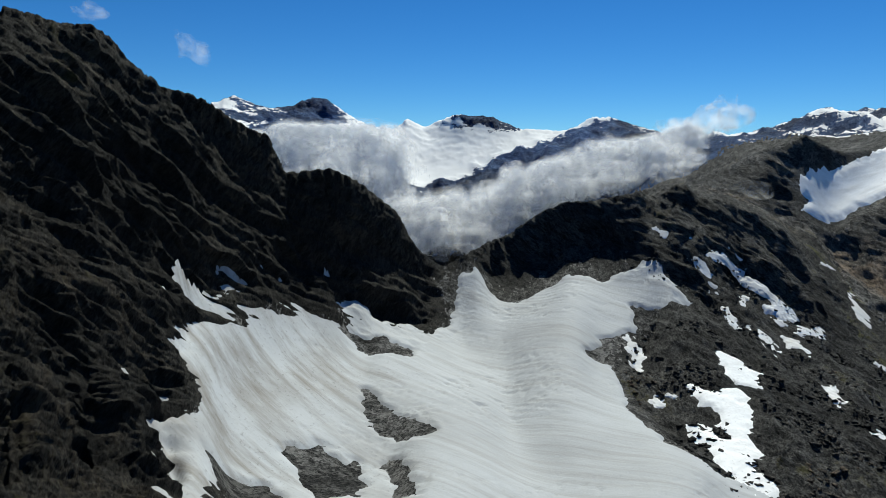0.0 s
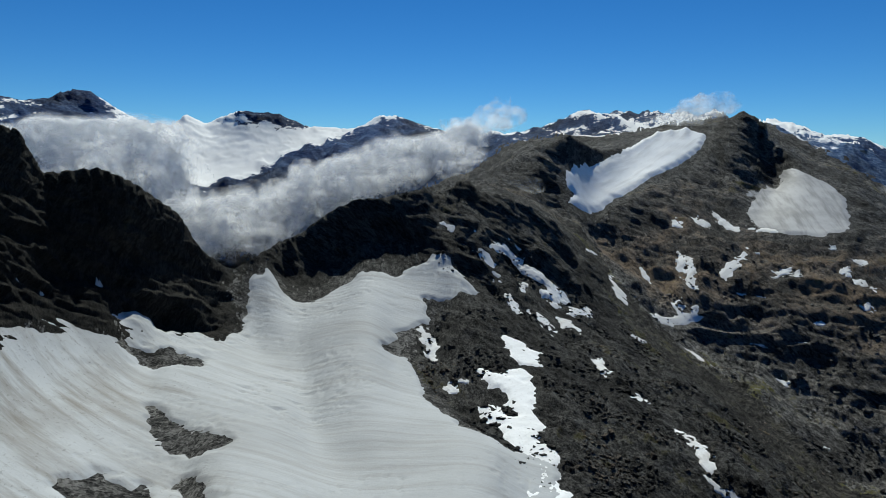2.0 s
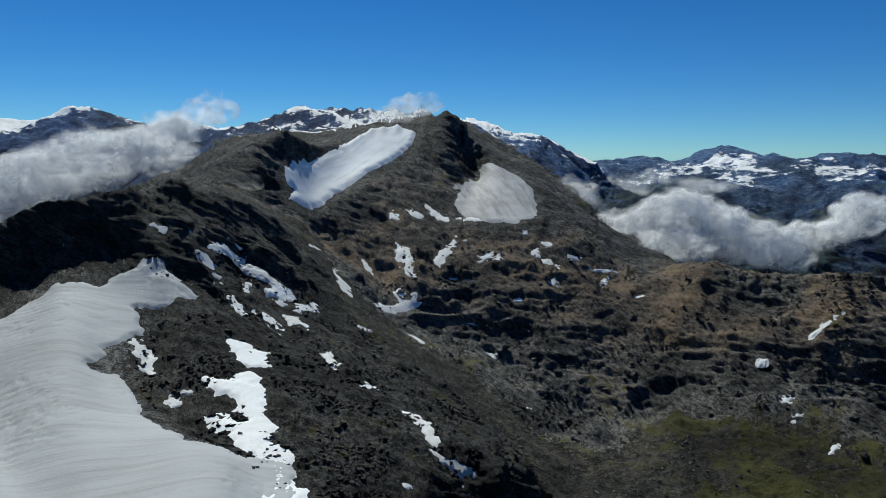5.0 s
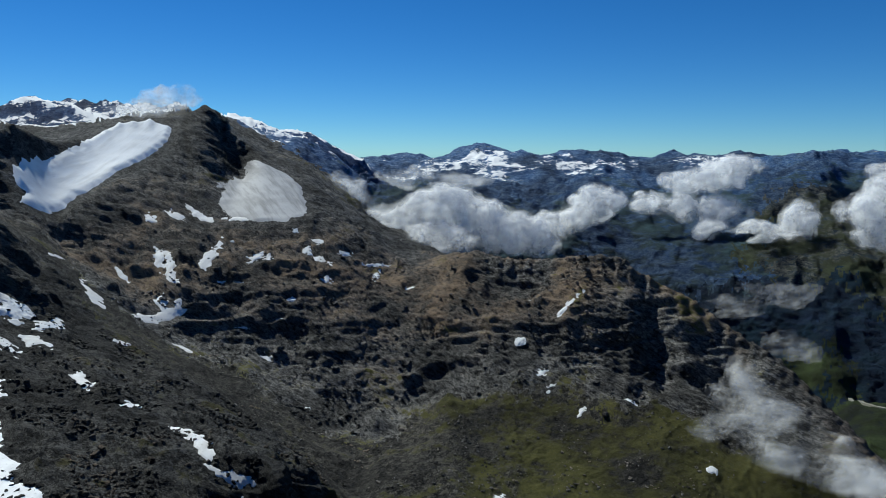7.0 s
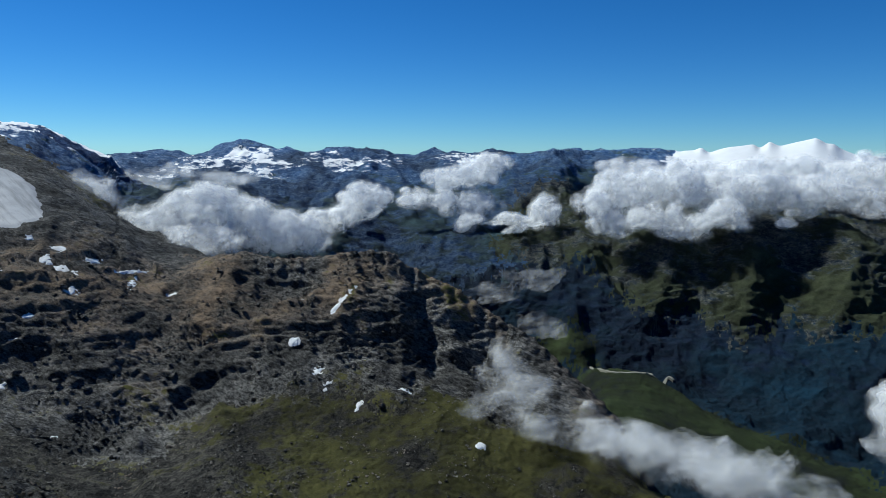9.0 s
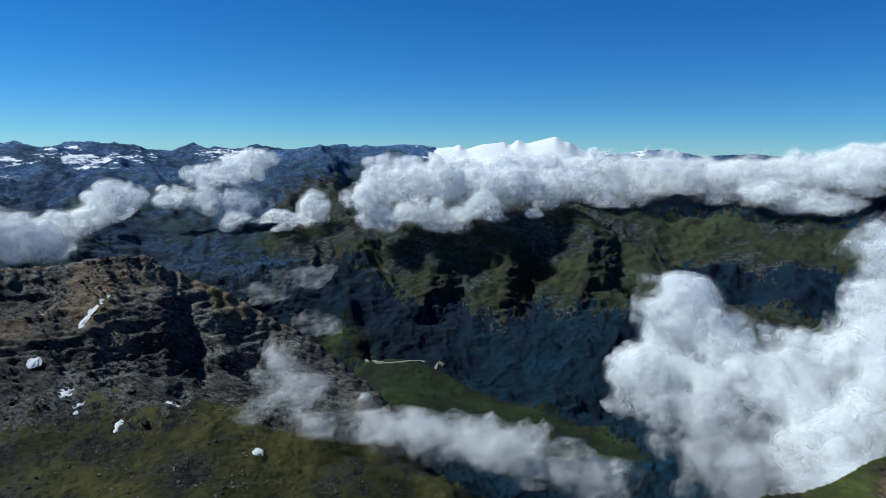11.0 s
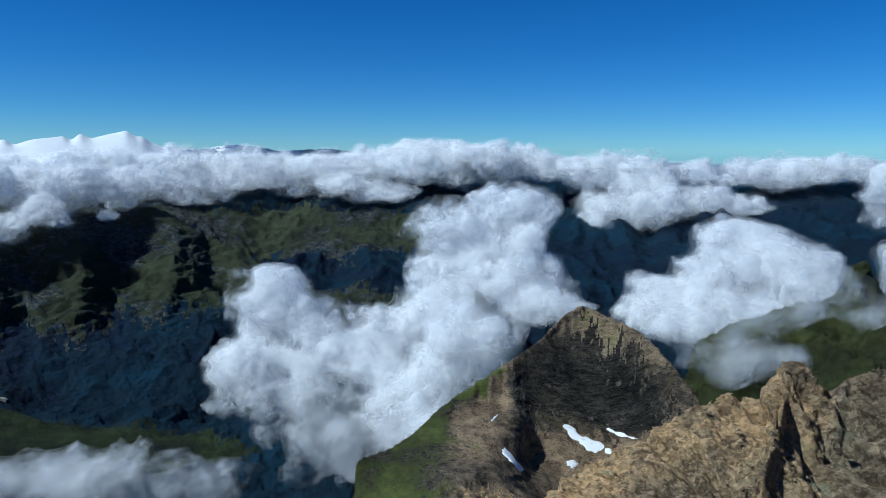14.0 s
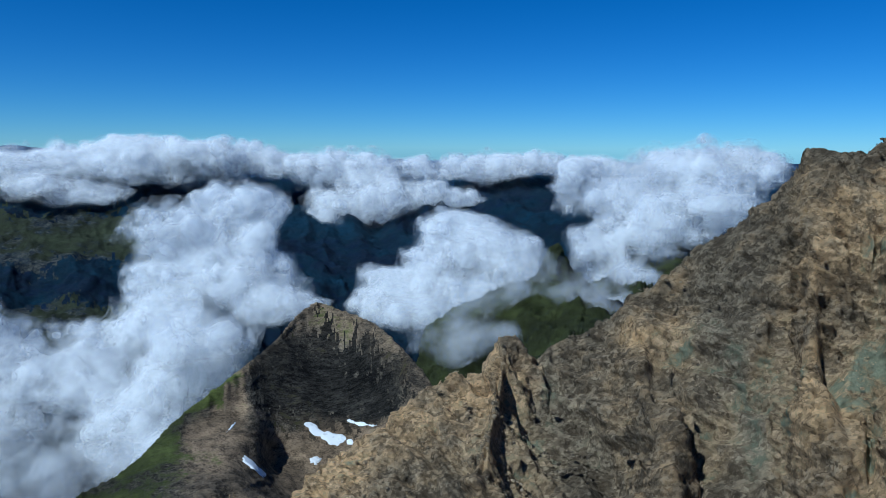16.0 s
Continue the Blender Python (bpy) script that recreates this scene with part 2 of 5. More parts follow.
# near face
breakline("near_ridge", 0.38, 0, 0.47, [
    (65, -104, 736), (48, -117, 745), (36, -116, 738), (21, -140, 757), (17, -123, 740), (2, -146, 764),
    (0, -126, 744), (-13, -155, 775), (-13, -131, 750),
])
# near low
breakline("near_ridge", 0.2, 0, 0.4, [
    (145, -39, 650), (74, -52, 690), (35, -61, 700), (0, -70, 700), (-51, -61, 690),
])
# near back
breakline("near_ridge", 0.5, 0, 0.1, [
    (151, -180, 610), (101, -218, 650), (23, -259, 660), (-113, -310, 650),
])
# green summit crest
breakline("green_summit", 0.9, 0, 0.1, [
    (511, -917, 524), (499, -969, 546), (440, -1062, 568), (410, -1128, 592), (402, -1162, 626), (395, -1186, 633),
    (378, -1181, 595), (354, -1178, 582), (312, -1159, 535),
], crest=True)
# green summit foot
breakline("green_summit", 0.95, 0, 0, [
    (426, -736, 532), (369, -766, 544), (295, -829, 557), (233, -869, 578),
])
# camera hollow
breakline("green_bowl", 0.3, 0.2, 0.1, [
    (-96, 115, 640), (0, 250, 580), (167, 199, 540), (256, 45, 520), (217, -38, 550),
])
# rim far
breakline("far_range", 0.3, 0.3, 0, [(4940 * math.sin(radians(a)), 4940 * math.cos(radians(a)), 400) for a in range(-60, 181, 3)])
# behind
breakline("back_hills", 0.6, 0, 0, [
    (-513, -1410, 400), (-919, -771, 500), (-1477, -260, 500), (-846, 308, 600),
])
# behind far
breakline("back_hills", 0.6, 0.1, 0, [
    (-1471, -4041, 500), (-3371, -2828, 650), (-4333, -764, 700), (-3811, 2200, 850), (-1817, 3897, 850),
])
# white front
breakline("far_range", 0, 0.95, 0, [
    (4457, -621, 779), (4395, -867, 788), (4302, -1178, 798), (4300, -1327, 782),
])
# white apron
breakline("far_range", 0, 0.95, 0, [
    (4226, -451, 711), (4150, -819, 715), (4061, -1255, 719),
])
# massif hollow
breakline("snow_peak", 0, 0, 0.05, [
    (1461, 1665, 823), (1451, 1600, 753), (1416, 1524, 692),
])
# snowfield rim
breakline("snow_peak", 0, 1, 0, [
    (733, 1428, 770), (842, 1543, 807), (1044, 1682, 832), (1190, 1762, 876), (1296, 1768, 884), (1334, 1729, 870),
    (1246, 1638, 819), (1151, 1590, 784), (1031, 1547, 756), (947, 1496, 728), (876, 1460, 708), (758, 1372, 680),
    (694, 1344, 702), (737, 1395, 721), (705, 1379, 734), (733, 1428, 770),
])
# west rib
breakline("west_mountain", 0.12, 0, 0.3, [
    (-253, 436, 829), (-231, 451, 791), (-209, 479, 736), (-195, 511, 694),
])
# west gully
breakline("west_mountain", 0.12, 0, 0.3, [
    (-252, 496, 833), (-234, 523, 794), (-207, 558, 735), (-191, 584, 699),
])
# west rib
breakline("west_mountain", 0.12, 0, 0.3, [
    (-232, 551, 825), (-211, 575, 789), (-183, 618, 739), (-158, 636, 690),
])
# west gully
breakline("west_mountain", 0.12, 0, 0.3, [
    (-213, 610, 808), (-192, 650, 767), (-158, 680, 711), (-138, 689, 670),
])
# west rib
breakline("west_mountain", 0.12, 0, 0.3, [
    (-182, 657, 794), (-158, 685, 750), (-128, 704, 702), (-107, 709, 660),
])
# west rib
breakline("west_mountain", 0.12, 0, 0.3, [
    (-223, 363, 757), (-199, 363, 715), (-174, 357, 679), (-163, 359, 660),
])
# west gully
breakline("west_mountain", 0.12, 0, 0.3, [
    (-247, 399, 792), (-218, 407, 742), (-192, 417, 692), (-184, 434, 669),
])
# west rib
breakline("west_mountain", 0.12, 0, 0.3, [
    (-191, 299, 709), (-176, 301, 682), (-155, 297, 655),
])
# west gully
breakline("west_mountain", 0.12, 0, 0.3, [
    (-211, 331, 728), (-197, 340, 694), (-174, 336, 663), (-156, 321, 652),
])
# pyramid arete
breakline("ochre_wall", 0.1, 0, 0.25, [
    (1232, 364, 601), (1164, 339, 551), (1120, 320, 502), (1070, 302, 458), (1045, 291, 428),
])
# pyramid gully
breakline("ochre_wall", 0.05, 0, 0.05, [
    (1227, 328, 561), (1212, 314, 511), (1176, 294, 458), (1134, 269, 421), (1104, 252, 402),
])
# pyramid rib
breakline("ochre_wall", 0.05, 0, 0.15, [
    (1209, 274, 558), (1165, 241, 516), (1115, 210, 470), (1075, 180, 437),
])
# pyramid gully two
breakline("ochre_wall", 0.05, 0, 0.05, [
    (1192, 197, 512), (1167, 176, 468), (1130, 152, 431), (1104, 134, 407),
])
# pyramid rib two
breakline("ochre_wall", 0.15, 0, 0.1, [
    (1157, 133, 494), (1101, 93, 464), (1053, 57, 426), (1014, 33, 397),
])
# pyramid shoulder
breakline("ochre_wall", 0.15, 0, 0.55, [
    (1233, 411, 604), (1200, 416, 572), (1166, 437, 546), (1120, 431, 515),
])
# crest spur
breakline("ochre_wall", 0.1, 0, 0.75, [
    (1314, 723, 574), (1230, 709, 542), (1175, 705, 514), (1125, 709, 487),
])
# crest cirque
breakline("ochre_wall", 0.05, 0, 0.1, [
    (1312, 684, 552), (1290, 629, 535), (1277, 562, 540), (1274, 518, 566),
])
# crest cirque foot
breakline("ochre_wall", 0.1, 0, 0.55, [
    (1224, 670, 511), (1226, 611, 503), (1217, 536, 509),
])
# green mountain rib
breakline("green_mountain", 0.62, 0, 0.1, [
    (2532, -863, 477), (2373, -797, 404), (2209, -701, 318),
])
# green mountain gully
breakline("green_mountain", 0.5, 0, 0.1, [
    (2659, -751, 433), (2503, -651, 350), (2365, -583, 276),
])
# green mountain rib
breakline("green_mountain", 0.62, 0, 0.1, [
    (2506, -558, 440), (2362, -485, 364), (2232, -437, 295),
])
# green mountain gully
breakline("green_mountain", 0.5, 0, 0.1, [
    (2696, -446, 420), (2536, -387, 341), (2397, -353, 268),
])
# green mountain rib
breakline("green_mountain", 0.62, 0, 0.1, [
    (2566, -285, 446), (2409, -227, 373), (2271, -194, 307),
])
# green mountain gully
breakline("green_mountain", 0.5, 0, 0.1, [
    (2604, -995, 405), (2438, -967, 341), (2321, -954, 298),
])
# near pillar
breakline("near_ridge", 0.2, 0, 0.55, [
    (56, -131, 760), (51, -117, 755), (48, -107, 750), (46, -98, 744),
])
# near groove
breakline("near_ridge", 0.5, 0, 0.3, [
    (51, -139, 753), (44, -135, 748), (37, -128, 743), (30, -120, 738),
])
# near rib
breakline("near_ridge", 0.2, 0, 0.55, [
    (34, -148, 767), (27, -135, 761), (20, -121, 753), (16, -111, 746),
])
# near groove two
breakline("near_ridge", 0.52, 0, 0.25, [
    (20, -156, 777), (15, -146, 767), (9, -137, 756), (5, -128, 747),
])
# near rib two
breakline("near_ridge", 0.2, 0, 0.55, [
    (2, -164, 798), (0, -150, 786), (-1, -138, 775), (-4, -126, 764), (-7, -115, 756),
])

# outlines of the ice and snow fields
GLACIER = [(13, 804), (22, 875), (42, 886), (57, 876), (76, 853), (104, 850), (132, 874), (159, 889), (180, 884), (202, 870), (236, 879), (278, 884), (262, 862), (286, 849), (306, 823), (268, 811), (228, 813), (218, 770), (180, 745), (149, 701), (171, 690), (175, 659), (172, 586), (187, 534), (207, 503), (224, 501), (246, 471), (222, 425), (-119, 287), (-145, 353), (-156, 388), (-171, 388), (-165, 430), (-181, 463), (-195, 527), (-187, 570), (-157, 628), (-129, 674), (-96, 715), (-49, 731), (-13, 758)]
SNOWFIELD = [(733, 1428), (831, 1523), (1047, 1688), (1196, 1771), (1302, 1777), (1339, 1735), (1261, 1658), (1155, 1596), (1029, 1545), (945, 1493), (873, 1455), (757, 1369), (690, 1337), (733, 1388), (704, 1376)]
ICE_FIELD = [(1150, 1346), (1320, 1476), (1460, 1565), (1468, 1497), (1476, 1420), (1437, 1333), (1270, 1152), (1180, 1143), (1135, 1199), (1129, 1267)]
SNOW_STRIP = [(297, 721), (318, 728), (337, 697), (308, 658), (294, 656), (283, 605), (266, 575), (251, 502), (244, 473), (226, 416), (208, 389), (183, 389), (213, 463), (217, 502), (214, 580), (218, 592), (241, 563), (248, 600), (244, 653), (266, 636), (288, 659), (283, 686)]
# old snow left in hollows: centre, half axes along and across
PATCHES = [
    # middle
    (291, 925, 5, -12, -5, -2),
    (395, 944, 10, 8, -2, -4),
    (409, 944, 16, -2, -7, -1),
    (366, 912, 30, 11, -5, -7),
    (326, 915, 7, 3, -12, -13),
    (339, 877, 7, -24, -8, -2),
    (418, 902, 15, -18, -5, -4),
    (433, 869, 8, -9, -10, -8),
    (382, 865, 10, 10, -7, -15),
    (424, 847, 7, -6, -4, -5),
    (422, 809, 8, -21, -7, -10),
    (453, 841, 14, 4, -8, -12),
    (478, 853, -1, -11, -13, -14),
    (384, 800, 8, -15, -10, -14),
    (347, 812, -1, -19, -6, -4),
    (409, 694, -7, -23, -9, -5),
    # spur
    (411, 614, 9, -1, -6, -7),
    (206, 636, 4, -7, -4, -6),
    (221, 641, 4, -4, -2, -2),
    (405, 520, 2, -19, -8, -10),
    (396, 491, -8, -22, -7, -1),
    (390, 453, 6, -18, -3, -1),
    (388, 426, 4, -10, -3, -0),
    (326, 435, 7, 1, -2, -3),
    (562, 855, 9, -0, -5, -5),
    (208, 636, 3, -6, -4, -5),
    (221, 640, 4, -4, -1, -2),
    (295, 922, 5, -10, -7, -2),
    (210, 733, 1, -22, -10, -10),
    (797, 737, 5, -5, -3, -3),
    (292, 664, 3, -1, -2, -4),
    # bench
    (879, 1164, -21, -35, -7, 7),
    (886, 1209, -20, -32, -6, 4),
    (963, 1152, 54, 29, -2, -15),
    (935, 1078, 11, -8, -3, -4),
    (958, 1061, 7, -5, -2, -3),
    (750, 1048, 69, 26, -12, -15),
    (800, 1089, -11, -25, -12, -3),
    (736, 948, 14, -14, -10, -10),
    (882, 910, 3, -11, -5, -4),
    (1021, 1326, 6, -19, -11, -9),
    (1080, 1315, 2, -35, -13, -10),
    (961, 1332, 6, -11, -12, -12),
    (1137, 1236, 22, -30, -8, -9),
    (626, 1020, -8, -35, -18, -19),
    (804, 1214, -6, -27, -6, 1),
    (633, 1125, 31, 31, -7, -11),
    # ochre
    (949, 953, 10, -13, -2, -2),
    (894, 992, 9, -10, -2, -2),
    (999, 958, 6, -7, -4, -4),
    (1129, 1035, 13, -4, -5, -7),
    (1123, 996, 3, -25, -7, -4),
    (1083, 937, 3, -11, -8, -2),
    (1199, 983, 12, -5, -6, -4),
    (1169, 1102, 4, -7, -4, -4),
    (1174, 1041, 10, -5, -11, -10),
    (1253, 935, 28, -8, -4, -3),
    (1208, 905, 20, 6, -15, -11),
    (1215, 820, 8, -6, -9, -6),
    (1035, 1091, 16, -3, -7, -9),
    (1051, 1072, 7, -7, -7, -7),
    (887, 1050, 5, -4, -3, -4),
    (1045, 1174, 4, -5, -2, -2),
    # wall
    (1186, 539, 0, -9, -8, -4),
    (1160, 437, 15, -11, -2, -4),
    (1092, 503, 3, -6, -4, -4),
    (1050, 442, 4, -6, -6, -3),
    (1028, 416, 5, -5, -2, -2),
    (1015, 416, 3, -4, -3, -2),
    (992, 350, 10, -0, -1, -5),
    (1029, 286, -0, -9, -5, -1),
    (924, 146, 4, -6, -9, -1),
    (1030, 288, 2, -7, -4, -1),
    (718, 353, 5, -4, -7, -3),
    # brown
    (240, -310, -11, -3, -2, 3),
    (236, -292, -2, -2, -2, 3),
    (266, -260, 2, -5, -1, 1),
    (234, -241, -4, -2, -2, 3),
    (227, -325, -8, -0, -0, 1),
]

# ---------------------------------------------------------------- terrain functions
R_IN, R_OUT = 36.0, 4960.0
N_H, N_V = 2880, 448
V_IN, V_OUT = math.log(R_IN), math.log(R_OUT)
OWNERS = sorted({l[0] for l in LINES})


def hash_grid(ix, iy, seed):
    n = (ix.astype(np.int64) * 374761393 + iy.astype(np.int64) * 668265263 + seed * 974634757) & 0xFFFFFFFF
    n = ((n ^ (n >> 13)) * 1274126177) & 0xFFFFFFFF
    n = ((n ^ (n >> 16)) * 2246822519) & 0xFFFFFFFF
    return (n ^ (n >> 15)) & 0xFFFF


def noise2(x, y, seed=0):
    """Gradient noise, about -1 to 1."""
    ix, iy = np.floor(x), np.floor(y)
    fx, fy = x - ix, y - iy
    ux, uy = fx * fx * fx * (fx * (fx * 6 - 15) + 10), fy * fy * fy * (fy * (fy * 6 - 15) + 10)
    total = 0
    for dx in (0, 1):
        for dy in (0, 1):
            a = hash_grid(ix + dx, iy + dy, seed) * (math.tau / 65536)
            g = np.cos(a) * (fx - dx) + np.sin(a) * (fy - dy)
            total = total + g * (ux if dx else 1 - ux) * (uy if dy else 1 - uy)
    return total * 1.5


def dense(points, step):
    out = []
    for a, b in zip(points[:-1], points[1:]):
        r = 0.5 * (np.hypot(a[0], a[1]) + np.hypot(b[0], b[1]))
        n = max(2, int(np.linalg.norm(b[:2] - a[:2]) / (r * step)) + 1)
        out.append(a + (b - a) * np.linspace(0, 1, n, endpoint=False)[:, None])
    out.append(points[-1:])
    return np.concatenate(out)


def heading(x, y):
    return np.degrees(np.arctan2(x, y)) % 360.0


def relax(fields, known, rounds):
    """Membrane between the lines on a ring-shaped grid (periodic in the heading)."""
    fixed = ~np.isnan(known[0])
    for k in range(len(fields)):
        f = fields[k]
        f[fixed] = known[k][fixed]
        for _ in range(rounds):
            up = np.concatenate([f[:, :1], f[:, :-1]], 1)
            down = np.concatenate([f[:, 1:], f[:, -1:]], 1)
            new_f = (np.roll(f, 1, 0) + np.roll(f, -1, 0) + up + down) * 0.25
            f = f + (new_f - f) * 1.0
            f[fixed] = known[k][fixed]
        fields[k] = f
    return fields


def solve_land():
    fields = None
    for shrink, rounds in ((16, 400), (8, 260), (4, 200), (2, 140), (1, 80)):
        nh, nv = N_H // shrink, N_V // shrink
        total = np.zeros((5, nh, nv))
        for owner, cover, points in LINES:
            p = dense(points, 0.002)
            i = (heading(p[:, 0], p[:, 1]) / 360 * nh).astype(int) % nh
            v = (np.log(np.hypot(p[:, 0], p[:, 1])) - V_IN) / (V_OUT - V_IN)
            j = np.clip((v * nv).astype(int), 0, nv - 1)
            np.add.at(total[0], (i, j), 1)
            np.add.at(total[1], (i, j), p[:, 2])
            for k in range(3):
                np.add.at(total[2 + k], (i, j), cover[k])
        with np.errstate(invalid="ignore", divide="ignore"):
            known = np.where(total[0] > 0, total[1:] / total[0], np.nan)
        if fields is None:
            fields = np.array([np.full((nh, nv), np.nanmean(k)) for k in known])
        else:
            fields = np.repeat(np.repeat(fields, 2, 1), 2, 2)
        fields = relax(fields, known, rounds)
    # ice lies smooth: ease the kinks of the lines under it
    share = np.clip((fields[2] - 0.45) * 4, 0, 1) * 0.9
    for _ in range(3):
        wide = np.maximum(np.maximum(np.roll(share, 1, 0), np.roll(share, -1, 0)), np.concatenate([share[:, :1], share[:, :-1]], 1))
        share = np.maximum(share, 0.9 * np.maximum(wide, np.concatenate([share[:, 1:], share[:, -1:]], 1)))
    crest = np.zeros((N_H, N_V), bool)
    for points in CRESTS:
        p = dense(points, 0.002)
        j = ((np.log(np.hypot(p[:, 0], p[:, 1])) - V_IN) / (V_OUT - V_IN) * N_V).astype(int)
        crest[(heading(p[:, 0], p[:, 1]) / 360 * N_H).astype(int) % N_H, np.clip(j, 0, N_V - 1)] = True
    for k in range(6):
        g = fields[0]
        near = (np.roll(g, 1, 0) + np.roll(g, -1, 0) + np.concatenate([g[:, :1], g[:, :-1]], 1) + np.concatenate([g[:, 1:], g[:, -1:]], 1)) / 4
        fields[0] = np.where(crest, g, g + (near - g) * 0.8)
    for _ in range(6):
        g = fields[0]
        fields[0] = (np.roll(g, 1, 0) + 2 * g + np.roll(g, -1, 0)) / 4
    for _ in range(40):
        g = fields[0]
        near = (np.roll(g, 1, 0) + np.roll(g, -1, 0) + np.concatenate([g[:, :1], g[:, :-1]], 1) + np.concatenate([g[:, 1:], g[:, -1:]], 1)) / 4
        fields[0] = g + (near - g) * np.where(crest, 0, share)
    # bring the crests back to their height, as smooth swells along them
    total = np.zeros((2, N_H, N_V))
    for points in CRESTS:
        p = dense(points, 0.0015)
        i = (heading(p[:, 0], p[:, 1]) / 360 * N_H).astype(int) % N_H
        j = np.clip(((np.log(np.hypot(p[:, 0], p[:, 1])) - V_IN) / (V_OUT - V_IN) * N_V).astype(int), 0, N_V - 1)
        np.add.at(total[0], (i, j), 1)
        np.add.at(total[1], (i, j), p[:, 2])
    mask = (total[0] > 0).astype(float)
    top = total[1] / np.maximum(total[0], 1)
    for _ in range(3):
        lift, weight = (top - fields[0]) * mask, mask
        for k in range(4):
            lift, weight = [(2 * f + np.roll(f, 1, 0) + np.roll(f, -1, 0)
                             + 0.5 * np.concatenate([f[:, :1], f[:, :-1]], 1) + 0.5 * np.concatenate([f[:, 1:], f[:, -1:]], 1)) / 5 for f in (lift, weight)]
        fields[0] = fields[0] + lift / np.maximum(weight, 1e-6) * np.clip(weight / 0.3, 0, 1)
    return fields


def solve_owner():
    nh, nv = 720, 160
    pts, ids = [], []
    for owner, cover, points in LINES:
        p = dense(points, 0.03)
        pts.append(np.stack([heading(p[:, 0], p[:, 1]), np.log(np.hypot(p[:, 0], p[:, 1]))], 1))
        ids.append(np.full(len(p), OWNERS.index(owner)))
    pts, ids = np.concatenate(pts), np.concatenate(ids)
    h = (np.arange(nh) + 0.5) * 360 / nh
    v = V_IN + (np.arange(nv) + 0.5) * (V_OUT - V_IN) / nv
    out = np.zeros((nh, nv), int)
    for i in range(nh):
        dh = np.radians((pts[:, 0] - h[i] + 180) % 360 - 180)
        out[i] = ids[np.argmin(dh[None, :] ** 2 + (pts[None, :, 1] - v[:, None]) ** 2, 1)]
    return out


LAND = solve_land()
OWNER = solve_owner()
# roughness of each landform's rock
ROUGH = {"west_mountain": 1.2, "middle_ridge": 0.95, "snow_peak": 1.15, "ochre_wall": 1.25, "near_ridge": 1.6, "brown_peak": 0.38, "dark_face": 0.9,
         "green_bowl": 0.7, "glacier_basin": 0.3, "deep_valley": 1.9, "meadow": 0.5, "green_mountain": 2.1, "back_hills": 1.4,
         "snow_range": 2.0, "far_range": 1.7, "green_summit": 1.8}
ROUGH_OF = np.array([ROUGH[o] for o in OWNERS])


def grid_at(field, x, y):
    nh, nv = field.shape
    a = heading(x, y) / 360 * nh - 0.5
    b = np.clip((np.log(np.maximum(np.hypot(x, y), R_IN)) - V_IN) / (V_OUT - V_IN) * nv - 0.5, 0, nv - 1.001)
    i, j = np.floor(a).astype(int), b.astype(int)
    fa, fb = a - i, b - j
    i0, i1 = i % nh, (i + 1) % nh
    return (field[i0, j] * (1 - fa) + field[i1, j] * fa) * (1 - fb) + (field[i0, j + 1] * (1 - fa) + field[i1, j + 1] * fa) * fb


def solve_slope():
    """Steepness of the land, rise over run."""
    r = np.exp(V_IN + (np.arange(N_V) + 0.5) * (V_OUT - V_IN) / N_V)[None, :]
    g = LAND[0]
    across = (np.roll(g, -2, 0) - np.roll(g, 2, 0)) / (4 * math.tau / N_H * r)
    out = np.gradient(g, axis=1) / (r * (V_OUT - V_IN) / N_V)
    return np.minimum(np.hypot(across, out), 4)


SLOPE = solve_slope()
ROUGH_GRID = ROUGH_OF[OWNER].astype(float)
for _ in range(6):
    ROUGH_GRID = (ROUGH_GRID + np.roll(ROUGH_GRID, 1, 0) + np.roll(ROUGH_GRID, -1, 0)
                  + np.concatenate([ROUGH_GRID[:, :1], ROUGH_GRID[:, :-1]], 1) + np.concatenate([ROUGH_GRID[:, 1:], ROUGH_GRID[:, -1:]], 1)) / 5


# gullies: the heading in which the slope falls, their spacing and depth
GULLIES = {"west_mountain": (75, 38, 0.012), "middle_ridge": (150, 40, 0.06), "snow_peak": (215, 90, 0.05), "ochre_wall": (235, 70, 0.02),
           "brown_peak": (280, 30, 0.01), "near_ridge": (325, 14, 0.04), "green_mountain": (265, 190, 0.06), "far_range": (250, 260, 0.06),
           "snow_range": (190, 280, 0.1), "back_hills": (320, 260, 0.13), "green_summit": (320, 80, 0.06), "deep_valley": (300, 200, 0.06)}

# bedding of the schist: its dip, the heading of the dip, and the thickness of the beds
STRATA = {"west_mountain": (50, 344, (34, 13)), "middle_ridge": (40, 60, (18, 8)), "snow_peak": (25, 60, (40, 18)), "ochre_wall": (12, 60, (30, 13)),
          "near_ridge": (60, 200, (6, 2.4)), "brown_peak": (35, 120, (11,))}


def softened(g):
    for _ in range(5):
        g = (g + np.roll(g, 1, 0) + np.roll(g, -1, 0) + np.concatenate([g[:, :1], g[:, :-1]], 1) + np.concatenate([g[:, 1:], g[:, -1:]], 1)) / 5
    return g


SHARE = {k: softened((OWNER == OWNERS.index(k)).astype(float)) for k in GULLIES}


def solve_crest():
    """1 on the crest lines, fading to 0 over a few cells."""
    g = np.zeros((N_H, N_V))
    for points in CRESTS:
        p = dense(points, 0.002)
        i = (heading(p[:, 0], p[:, 1]) / 360 * N_H).astype(int) % N_H
        j = ((np.log(np.hypot(p[:, 0], p[:, 1])) - V_IN) / (V_OUT - V_IN) * N_V).astype(int)
        g[i, np.clip(j, 0, N_V - 1)] = 1
    fixed = g > 0
    for _ in range(12):
        g = softened(g)
        g[fixed] = 1
    return g


CREST = solve_crest()


